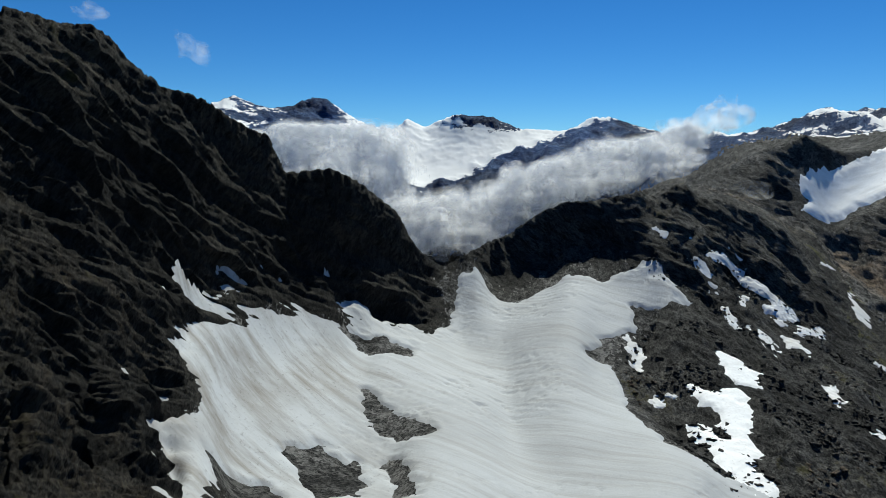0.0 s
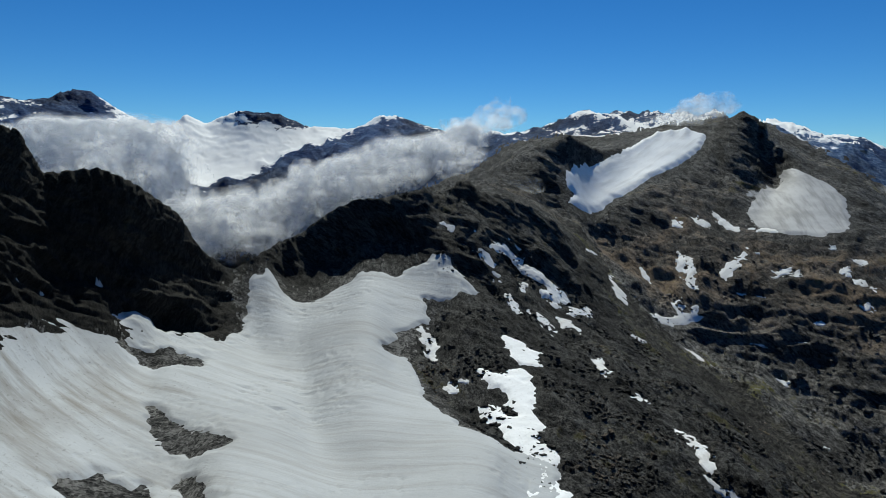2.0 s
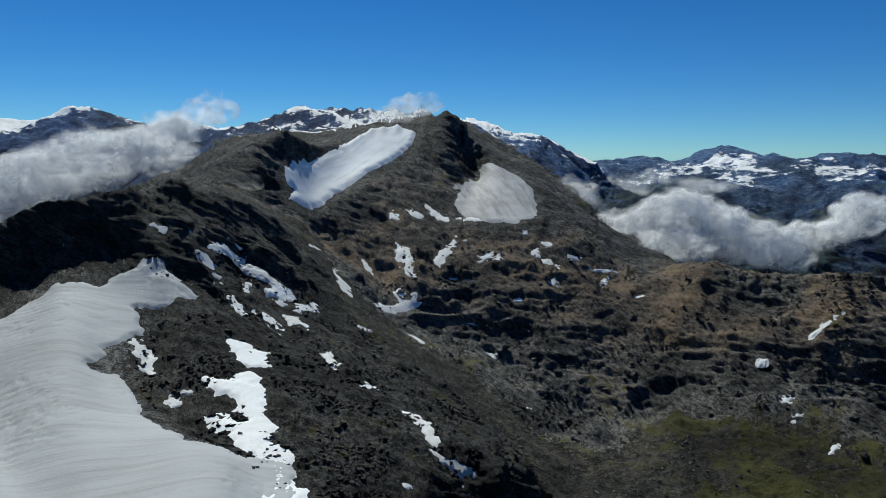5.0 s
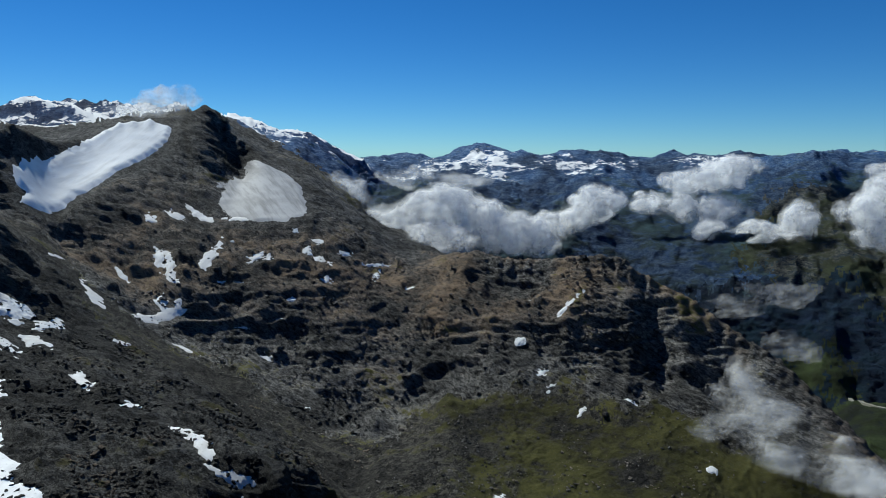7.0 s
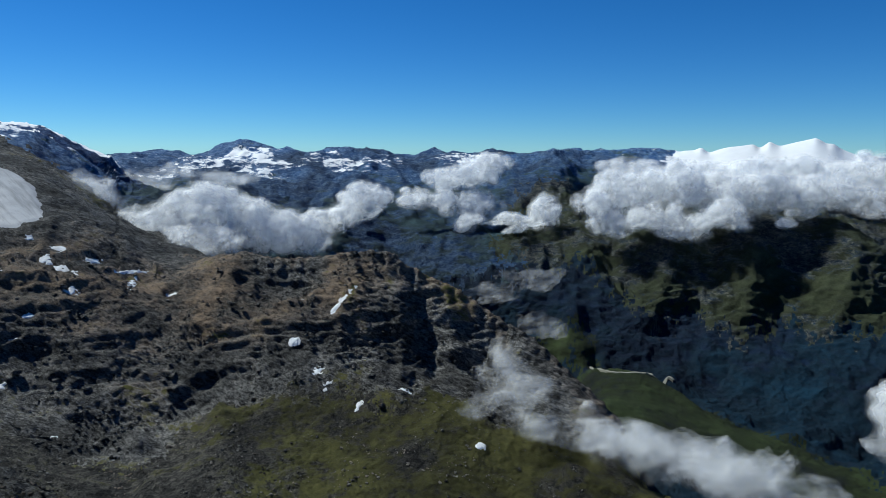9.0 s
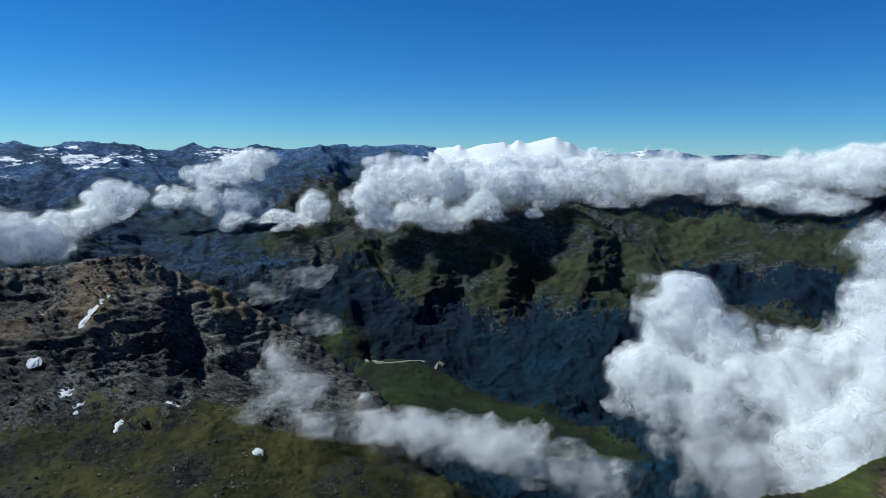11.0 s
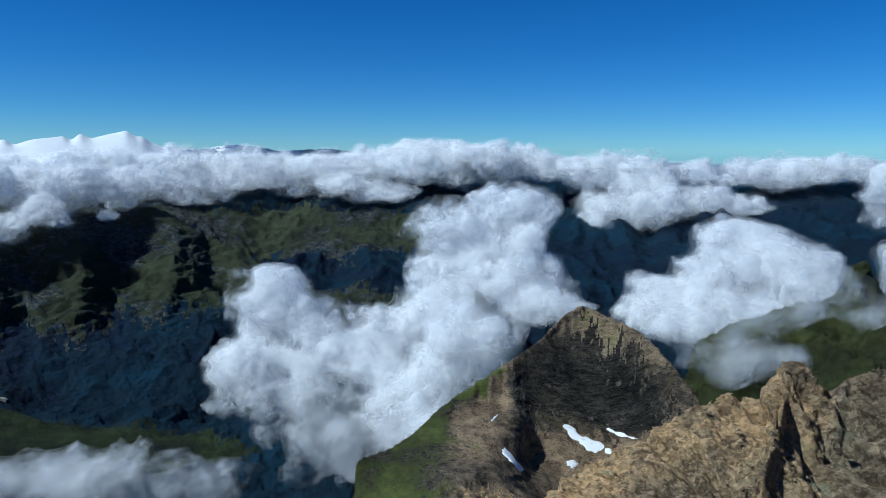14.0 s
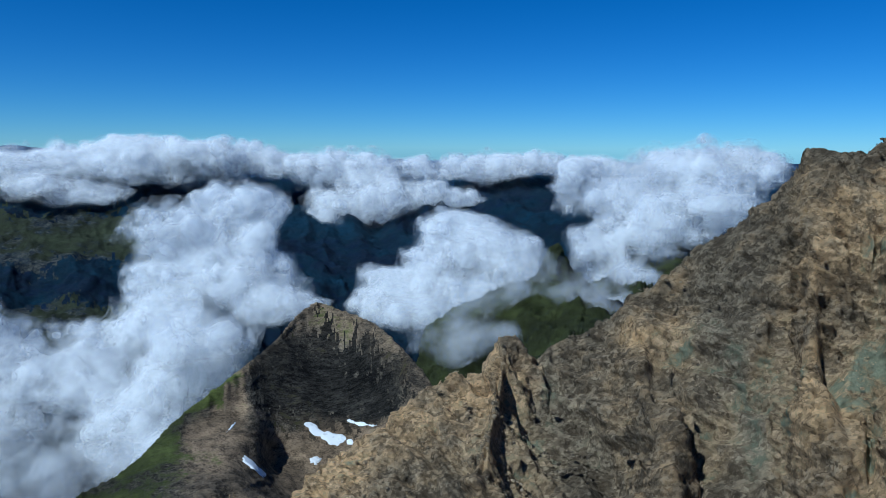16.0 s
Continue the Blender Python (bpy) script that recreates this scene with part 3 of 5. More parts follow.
def edge_distance(x, y, ring):
    """Metres to the outline, positive inside."""
    best, inside = np.full(x.shape, 1e9), np.zeros(x.shape, bool)
    for (ax, ay), (bx, by) in zip(ring, ring[1:] + ring[:1]):
        dx, dy = bx - ax, by - ay
        s = np.clip(((x - ax) * dx + (y - ay) * dy) / (dx * dx + dy * dy + 1e-9), 0, 1)
        best = np.minimum(best, np.hypot(x - ax - s * dx, y - ay - s * dy))
        if ay != by:
            inside ^= ((ay > y) != (by > y)) & (x < (bx - ax) * (y - ay) / (by - ay) + ax)
    return np.where(inside, best, -best)


def solve_hollows():
    """1 under the patches of old snow, where the ground lies smooth, fading out round them."""
    h = np.radians((np.arange(2880) + 0.5) / 8)[:, None]
    r = np.exp(V_IN + (np.arange(640) + 0.5) * (V_OUT - V_IN) / 640)[None, :]
    x, y = np.sin(h) * r, np.cos(h) * r
    g = np.zeros(x.shape)
    for cx, cy, ax, ay, bx, by in PATCHES:
        i = int(heading(cx, cy) * 8)
        j = int((math.log(math.hypot(cx, cy)) - V_IN) / (V_OUT - V_IN) * 640)
        part = (slice(max(i - 60, 0), i + 60), slice(max(j - 30, 0), j + 30))
        dx, dy = x[part] - cx, y[part] - cy
        det = ax * by - ay * bx
        u, v = (dx * by - dy * bx) / det, (dy * ax - dx * ay) / det
        g[part] = np.maximum(g[part], np.clip(2.2 - np.hypot(u, v), 0, 1))
    for ring, first, last, soft in ((SNOW_STRIP, 18, 34, 14), (SNOWFIELD, 24, 40, 30), (ICE_FIELD, 38, 50, 25)):
        part = (slice(first * 8, last * 8), slice(0, 640))
        g[part] = np.maximum(g[part], np.clip(edge_distance(x[part], y[part], ring) / soft + 1, 0, 1))
    return g


HOLLOW = solve_hollows()


def ridged(x, y, size, seed):
    n = noise2(x / size, y / size, seed)
    return 0.7 - 2 * np.abs(n)


def relief(x, y, snow):
    """Crags, gullies and rubble in metres; octaves finer than the mesh carries fade out with distance."""
    r = np.hypot(x, y)
    rough = grid_at(ROUGH_GRID, x, y) * (1 - 0.93 * np.clip(snow * 1.4 - 0.2, 0, 1)) 
    calm = 0.8 * grid_at(CREST, x, y)
    wx = x + 14 * noise2(x / 60, y / 60, 91)
    wy = y + 14 * noise2(x / 60, y / 60, 92)
    base = grid_at(LAND[0], x, y)
    out = 0
    for size, gain, seed, kind in ((620, 0.03, 1, 1), (300, 0.05, 2, 1), (140, 0.055, 3, 1), (66, 0.075, 4, 1), (31, 0.08, 5, -1), (15, 0.11, 6, -1),
                                   (7, 0.14, 7, -1), (3.2, 0.17, 8, -1), (1.5, 0.17, 9, 0), (0.7, 0.13, 10, 0)):
        low, high = size * 1.6, size * 130
        w = np.clip((r - low * 0.9) / (low * 2), 0, 1) * np.clip(2 - r / high, 0, 1)
        live = w > 0
        if not np.any(live):
            continue
        n = np.zeros_like(x)
        lean = 0.75 * base[live]
        px, py = wx[live] + lean * math.cos(2.4 * seed), wy[live] + lean * math.sin(2.4 * seed)
        n[live] = kind * ridged(px, py, size, seed) if kind else noise2(px / size, py / size, seed)
        out = out + n * w * size * gain * (1 - calm * np.clip(size / (0.025 * r) - 0.25, 0, 1))
    for k, (fall, size, gain) in GULLIES.items():
        w = grid_at(SHARE[k], x, y)
        live = w > 0.01
        if np.any(live):
            c, s = math.cos(radians(fall)), math.sin(radians(fall))
            down, across = wx[live] * s + wy[live] * c, wx[live] * c - wy[live] * s
            n = ridged(across, down * 0.22, size, 41) + 0.5 * ridged(across, down * 0.25, size * 0.43, 42)
            out[live] = out[live] + n * w[live] * size * gain * (1 - calm[live])
    for k, (dip, toward, sizes) in STRATA.items():
        w = grid_at(SHARE[k], x, y)
        live = w > 0.01
        if np.any(live):
            a, b, c = math.sin(radians(dip)) * math.sin(radians(toward)), math.sin(radians(dip)) * math.cos(radians(toward)), math.cos(radians(dip))
            bed = wx[live] * a + wy[live] * b + grid_at(LAND[0], x[live], y[live]) * c
            for size in sizes:
                s = bed / size + 0.5 * noise2(x[live] / size / 4, y[live] / size / 4, 51)
                s = s - np.floor(s)
                out[live] = out[live] + w[live] * (1 - calm[live]) * size * 0.15 * (np.where(s < 0.75, s / 0.75, (1 - s) / 0.25) - 0.5)
    return out * rough * (1 - 0.75 * grid_at(HOLLOW, x, y)) / (1 + 1.6 * grid_at(SLOPE, x, y) ** 2)


def cover_at(x, y):
    return [grid_at(LAND[k], x, y) for k in (1, 2, 3)]


def height(x, y):
    x, y = np.asarray(x, float), np.asarray(y, float)
    return grid_at(LAND[0], x, y) + relief(x, y, grid_at(LAND[2], x, y))
# ---------------------------------------------------------------- end of terrain functions

# ---------------------------------------------------------------- materials
def material(name):
    m = bpy.data.materials.new(name)
    m.use_nodes = True
    return m, m.node_tree.nodes, m.node_tree.links, m.node_tree.nodes["Principled BSDF"]


def land_material(name, grain, dark, light, ochre_tone, grass_tone, snowy=0.0, tilt=(0, 0, 0), slabs=0.45):
    """Rock, scree, turf and old snow, shared out by the covers stored on the mesh."""
    m, nodes, links, bsdf = material(name)
    coord = nodes.new("ShaderNodeNewGeometry")

    def tex(size, detail=6, rough=0.6, stretch=(1, 1, 1)):
        mapping = nodes.new("ShaderNodeMapping")
        mapping.vector_type = "TEXTURE"
        mapping.inputs["Rotation"].default_value = [radians(a) for a in tilt]
        mapping.inputs["Scale"].default_value = [size / s for s in stretch]
        links.new(coord.outputs["Position"], mapping.inputs["Vector"])
        n = nodes.new("ShaderNodeTexNoise")
        n.inputs["Scale"].default_value, n.inputs["Detail"].default_value, n.inputs["Roughness"].default_value = 1, detail, rough
        links.new(mapping.outputs["Vector"], n.inputs["Vector"])
        return n.outputs["Fac"]

    def ramp(fac, stops):
        r = nodes.new("ShaderNodeValToRGB")
        el = r.color_ramp.elements
        while len(el) < len(stops):
            el.new(0.5)
        for e, (p, c) in zip(el, stops):
            e.position, e.color = p, (*c, 1)
        links.new(fac, r.inputs["Fac"])
        return r.outputs["Color"]

    def maths(op, a, b):
        n = nodes.new("ShaderNodeMath")
        n.operation = op
        for s, v in zip(n.inputs, (a, b)):
            if hasattr(v, "links"):
                links.new(v, s)
            else:
                s.default_value = v
        return n.outputs[0]

    def mix(fac, a, b):
        n = nodes.new("ShaderNodeMix")
        n.data_type = "RGBA"
        links.new(fac, n.inputs["Factor"])
        for s, v in ((n.inputs[6], a), (n.inputs[7], b)):
            if hasattr(v, "links"):
                links.new(v, s)
            else:
                s.default_value = (*v, 1)
        return n.outputs[2]

    def cover(key):
        a = nodes.new("ShaderNodeAttribute")
        a.attribute_name = key
        return a.outputs["Fac"]

    def edge(value, low, high):
        n = nodes.new("ShaderNodeMapRange")
        n.interpolation_type = "SMOOTHSTEP"
        links.new(value, n.inputs["Value"])
        n.inputs["From Min"].default_value, n.inputs["From Max"].default_value = low, high
        return n.outputs["Result"]

    def blocks(size):
        """Broken slabs and stones: a random tone for each, on slightly stirred coordinates."""
        mapping, stir, add = nodes.new("ShaderNodeMapping"), nodes.new("ShaderNodeTexNoise"), nodes.new("ShaderNodeVectorMath")
        mapping.vector_type = "TEXTURE"
        mapping.inputs["Rotation"].default_value = [radians(a) for a in tilt]
        mapping.inputs["Scale"].default_value = (size * 1.4, size, size * slabs)
        links.new(coord.outputs["Position"], mapping.inputs["Vector"])
        stir.inputs["Scale"].default_value, stir.inputs["Detail"].default_value = 1.3, 4
        links.new(mapping.outputs["Vector"], stir.inputs["Vector"])
        add.operation = "MULTIPLY_ADD"
        links.new(stir.outputs["Color"], add.inputs[0])
        add.inputs[1].default_value = (1.1, 1.1, 1.1)
        links.new(mapping.outputs["Vector"], add.inputs[2])
        cell, one = nodes.new("ShaderNodeTexVoronoi"), nodes.new("ShaderNodeSeparateColor")
        cell.inputs["Scale"].default_value = 1
        links.new(add.outputs[0], cell.inputs["Vector"])
        links.new(cell.outputs["Color"], one.inputs["Color"])
        return one.outputs[0]

    big, mid, fine = tex(grain * 6, 8, 0.65), tex(grain, 10, 0.72, (1, 1, 3)), tex(grain / 7, 8, 0.75, (1, 1, 2.5))
    slab, stone = blocks(grain / 3.5), blocks(grain / 12)
    dim = [(a * 2 + b) / 3 for a, b in zip(dark, light)]
    tones = maths("ADD", maths("MULTIPLY", maths("SUBTRACT", mid, 0.5), 2.0), maths("ADD", maths("MULTIPLY", slab, 0.42), maths("MULTIPLY", stone, 0.58)))
    rock = ramp(tones, [(0.12, dark), (0.5, dim), (0.85, light)])
    rust = ramp(tones, [(0.1, [c * 0.3 for c in ochre_tone]), (0.5, [c * 0.75 for c in ochre_tone]), (0.9, ochre_tone)])
    turf = ramp(maths("ADD", maths("MULTIPLY", mid, 0.6), maths("MULTIPLY", fine, 0.4)), [(0.38, [c * 0.35 for c in grass_tone]), (0.62, grass_tone)])
    spread = maths("ADD", maths("MULTIPLY", maths("SUBTRACT", big, 0.5), 2.5), maths("MULTIPLY", maths("SUBTRACT", mid, 0.5), 1.6))
    rust_fac = edge(maths("ADD", cover("ochre"), maths("MULTIPLY", spread, 0.7)), 0.2, 0.85)
    turf_fac = edge(maths("ADD", cover("grass"), spread), 0.36, 0.66)
    shade = maths("ADD", maths("MULTIPLY", edge(big, 0.36, 0.66), 1.1), 0.45)
    tone = nodes.new("ShaderNodeVectorMath")
    tone.operation = "SCALE"
    links.new(mix(turf_fac, mix(rust_fac, rock, rust), turf), tone.inputs[0])
    links.new(shade, tone.inputs["Scale"])
    color = tone.outputs[0]
    if snowy:
        up = nodes.new("ShaderNodeSeparateXYZ")
        links.new(coord.outputs["Normal"], up.inputs["Vector"])
        flat = maths("MULTIPLY", maths("SUBTRACT", up.outputs["Z"], 0.74), snowy)
        snow_fac = edge(maths("ADD", maths("ADD", cover("snow"), flat), maths("MULTIPLY", spread, 0.45 + 0.3 * (snowy > 0.8))), 0.5, 0.56)
    else:
        snow_fac = edge(maths("ADD", maths("MULTIPLY", cover("snow"), 0.25), maths("MULTIPLY", spread, 0.5)), 0.56, 0.6)
    white = ramp(big, [(0.3, (0.62, 0.62, 0.62)), (0.7, (0.86, 0.87, 0.88))])
    color = mix(snow_fac, color, white)
    links.new(color, bsdf.inputs["Base Color"])
    bsdf.inputs["Roughness"].default_value = 0.9
    bsdf.inputs["Specular IOR Level"].default_value = 0.2
    rocky = maths("SUBTRACT", 1.0, snow_fac)
    last = None
    for height_map, reach in ((mid, grain * 0.5), (slab, grain * 0.05), (stone, grain * 0.022), (fine, grain * 0.08)):
        bump = nodes.new("ShaderNodeBump")
        bump.inputs["Distance"].default_value = reach
        links.new(rocky, bump.inputs["Strength"])
        links.new(height_map, bump.inputs["Height"])
        if last:
            links.new(last, bump.inputs["Normal"])
        last = bump.outputs["Normal"]
    links.new(last, bsdf.inputs["Normal"])
    return m


SCHIST = land_material("dark_schist", 20, (0.01, 0.01, 0.0098), (0.26, 0.252, 0.24), (0.225, 0.16, 0.105), (0.095, 0.09, 0.024), tilt=(20, 30, 0))
BROWN = land_material("brown_schist", 7, (0.17, 0.125, 0.075), (0.62, 0.49, 0.32), (0.72, 0.45, 0.2), (0.26, 0.265, 0.17), tilt=(80, 25, 30), slabs=0.75)
SCREE = land_material("brown_scree", 9, (0.036, 0.031, 0.024), (0.25, 0.21, 0.15), (0.37, 0.262, 0.16), (0.115, 0.132, 0.032))
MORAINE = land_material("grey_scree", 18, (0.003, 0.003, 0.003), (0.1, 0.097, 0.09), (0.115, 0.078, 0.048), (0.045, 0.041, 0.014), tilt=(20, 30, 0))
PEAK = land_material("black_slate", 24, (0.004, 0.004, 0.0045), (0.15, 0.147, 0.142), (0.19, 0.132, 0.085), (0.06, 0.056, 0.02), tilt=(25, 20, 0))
TURF = land_material("alpine_turf", 24, (0.005, 0.005, 0.0045), (0.115, 0.107, 0.092), (0.13, 0.082, 0.043), (0.064, 0.062, 0.016))
# schist of the shadow side, with its shade put into the base colour
CLIFF = land_material("shade_painted_schist", 20, (0.0015, 0.0015, 0.0014), (0.052, 0.048, 0.04), (0.052, 0.035, 0.021), (0.026, 0.024, 0.008), tilt=(35, -40, 20))
# darker than the scree: the shade on the summit face is in this colour
SHADY = land_material("shade_darkened_schist", 10, (0.006, 0.0055, 0.005), (0.075, 0.066, 0.052), (0.1, 0.074, 0.048), (0.06, 0.058, 0.018), tilt=(50, 20, 30))
# blue of distant haze is mixed into the base colours of these three
FAR = land_material("haze_tinted_slate", 90, (0.018, 0.066, 0.18), (0.15, 0.235, 0.38), (0.1, 0.09, 0.08), (0.045, 0.085, 0.1), snowy=0.75)
ALPINE = land_material("haze_tinted_snowy_slate", 100, (0.01, 0.045, 0.15), (0.07, 0.145, 0.31), (0.1, 0.09, 0.08), (0.022, 0.05, 0.06), snowy=0.9)
SLATE = land_material("haze_tinted_green_slate", 60, (0.014, 0.034, 0.06), (0.25, 0.245, 0.2), (0.1, 0.09, 0.08), (0.05, 0.06, 0.03), snowy=0.3)
MEADOW = land_material("meadow_turf", 40, (0.006, 0.014, 0.02), (0.06, 0.068, 0.05), (0.1, 0.09, 0.08), (0.032, 0.046, 0.014))
PASTURE = land_material("summit_turf", 30, (0.02, 0.022, 0.016), (0.11, 0.1, 0.075), (0.1, 0.09, 0.08), (0.062, 0.072, 0.02))
# forest colour, with painted blue haze in it as well
FOREST = land_material("haze_tinted_forest", 70, (0.003, 0.017, 0.055), (0.012, 0.044, 0.09), (0.1, 0.09, 0.08), (0.005, 0.03, 0.058), snowy=0.01)

# ---------------------------------------------------------------- the land
LABELS = {
    "west_mountain": ("steep schist mountainside above the glacier, its shade painted dark", "mountain", "mountain"),
    "middle_ridge": ("jagged dark rock ridge with snow patches and scree", "mountain ridge", "mountain_ridge"),
    "snow_peak": ("pyramid-shaped dark rock peak carrying a white snowfield", "mountain", "mountain"),
    "ochre_wall": ("rust-brown rock wall with a lit flat-topped shoulder", "rock wall", "rock_wall"),
    "near_ridge": ("brown and grey craggy schist ridge close to the camera", "rock ridge", "rock_ridge"),
    "brown_peak": ("brown scree peak with a green grassy flank", "mountain", "mountain"),
    "dark_face": ("rock face under the brown summit, its shade painted dark", "cliff", "cliff"),
    "green_mountain": ("steep green mountain with pale gullies above the valley", "mountain", "mountain"),
    "snow_range": ("distant range of snow-covered alpine summits", "mountain range", "mountain_range"),
    "far_range": ("distant mountain range with small snowfields, painted haze-blue", "mountain range", "mountain_range"),
    "back_hills": ("dark forested ridges under the clouds, painted haze-blue", "hills", "hills"),
    "green_summit": ("grassy pointed summit rising out of the clouds", "mountain", "mountain"),
    "green_bowl": ("hollow of scree and alpine grass below the rock wall", "ground", "ground_hollow"),
    "glacier_basin": ("rock floor under the glacier", "ground", "ground_basin"),
    "meadow": ("green meadow slope crossed by a gravel track", "meadow", "ground_meadow"),
    "deep_valley": ("deep green valley floor in cloud shadow, tinted with painted haze", "ground", "ground_valley"),
}
GROUND = ("green_bowl", "meadow", "glacier_basin", "deep_valley")
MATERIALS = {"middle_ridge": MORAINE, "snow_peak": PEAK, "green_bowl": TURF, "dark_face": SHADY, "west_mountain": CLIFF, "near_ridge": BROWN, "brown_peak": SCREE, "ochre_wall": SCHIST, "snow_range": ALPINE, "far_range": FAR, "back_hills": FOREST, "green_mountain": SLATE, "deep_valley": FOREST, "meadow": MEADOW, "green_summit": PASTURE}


LANDFORM = {}


def columns():
    """Headings of the mesh columns: fine where the land is looked at, coarse behind."""
    return np.concatenate([np.arange(-40.0, 192.0, H_STEP), np.arange(192.0, 320.0, 1.6)])


H_STEP, N_R = 0.11, 440


def noise3(x, y, z, seed):
    """Value noise in space, 0 to 1."""
    ix, iy, iz = np.floor(x), np.floor(y), np.floor(z)
    fx, fy, fz = x - ix, y - iy, z - iz
    fx, fy, fz = [f * f * (3 - 2 * f) for f in (fx, fy, fz)]
    total = 0
    for dz in (0, 1):
        k = (iz + dz).astype(np.int64) * 1911520717 + seed * 31
        for dx in (0, 1):
            for dy in (0, 1):
                v = hash_grid(ix + dx, (iy + dy).astype(np.int64) + k, seed) / 65535
                total = total + v * (fx if dx else 1 - fx) * (fy if dy else 1 - fy) * (fz if dz else 1 - fz)
    return total


def crags(x, y, z):
    """Ribs, ledges and broken blocks in space, pushed out square to the ground where it is steep."""
    r = np.hypot(x, y)
    d = np.maximum(4, 0.006 * r)
    gx = (grid_at(LAND[0], x + d, y) - grid_at(LAND[0], x - d, y)) / (2 * d)
    gy = (grid_at(LAND[0], x, y + d) - grid_at(LAND[0], x, y - d)) / (2 * d)
    slope = np.hypot(gx, gy)
    long = np.sqrt(1 + slope ** 2)
    calm = grid_at(CREST, x, y)
    steep = np.clip((slope - 0.3) / 0.6, 0, 1) * grid_at(ROUGH_GRID, x, y) * (1 - np.clip(1.6 * grid_at(LAND[2], x, y) - 0.3, 0, 1)) * (1 - 0.8 * grid_at(HOLLOW, x, y))
    co = np.stack([x, y, z], 1)
    for k in SHARE:
        dip, toward, _ = STRATA.get(k, (30, 60, None))
        w = grid_at(SHARE[k], x, y) * steep
        live = w > 0.02
        if not np.any(live):
            continue
        px, py, pz, pr = x[live], y[live], z[live], r[live]
        a, b, c = math.sin(radians(dip)) * math.sin(radians(toward)), math.sin(radians(dip)) * math.cos(radians(toward)), math.cos(radians(dip))
        bed = px * a + py * b + pz * c
        push = np.zeros(len(px))
        for size, gain in ((150, 0.05), (70, 0.065), (32, 0.075), (14, 0.085), (6.5, 0.1), (3, 0.125), (1.4, 0.16), (0.65, 0.18)):
            fade = np.clip(2 - pr / (size * 110), 0, 1) * np.clip(pr / (size * 2.5) - 0.5, 0, 1) * (1 - 0.8 * calm[live] * np.clip(size / (0.035 * pr) - 0.25, 0, 1))
            if not np.any(fade > 0):
                continue
            on = fade > 0
            n = noise3((px + 1.9 * bed * a)[on] / size, (py + 1.9 * bed * b)[on] / size, (pz + 1.9 * bed * c)[on] / size, 300 + int(size * 10))
            push[on] += size * gain * fade[on] * (0.62 - 2.2 * np.abs(2 * n - 1))
        for size in (5.2, 2.3, 1.0) if k == "near_ridge" else (34, 14) if k in ("west_mountain", "snow_peak", "ochre_wall", "middle_ridge") else ():
            step = bed / size + 0.9 * noise2(px / size / 3, (py + pz) / size / 3, 51)
            step = step - np.floor(step)
            push = push + size * 0.2 * (1 - 0.8 * calm[live]) * (np.where(step < 0.8, step / 0.8, (1 - step) / 0.2) - 0.5) * (0.4 + 0.6 * noise2(px / size / 5, py / size / 5, 53))
        push = push * w[live]
        co[live] += np.stack([-gx[live] * push / long[live], -gy[live] * push / long[live], push / long[live]], 1)
    return co


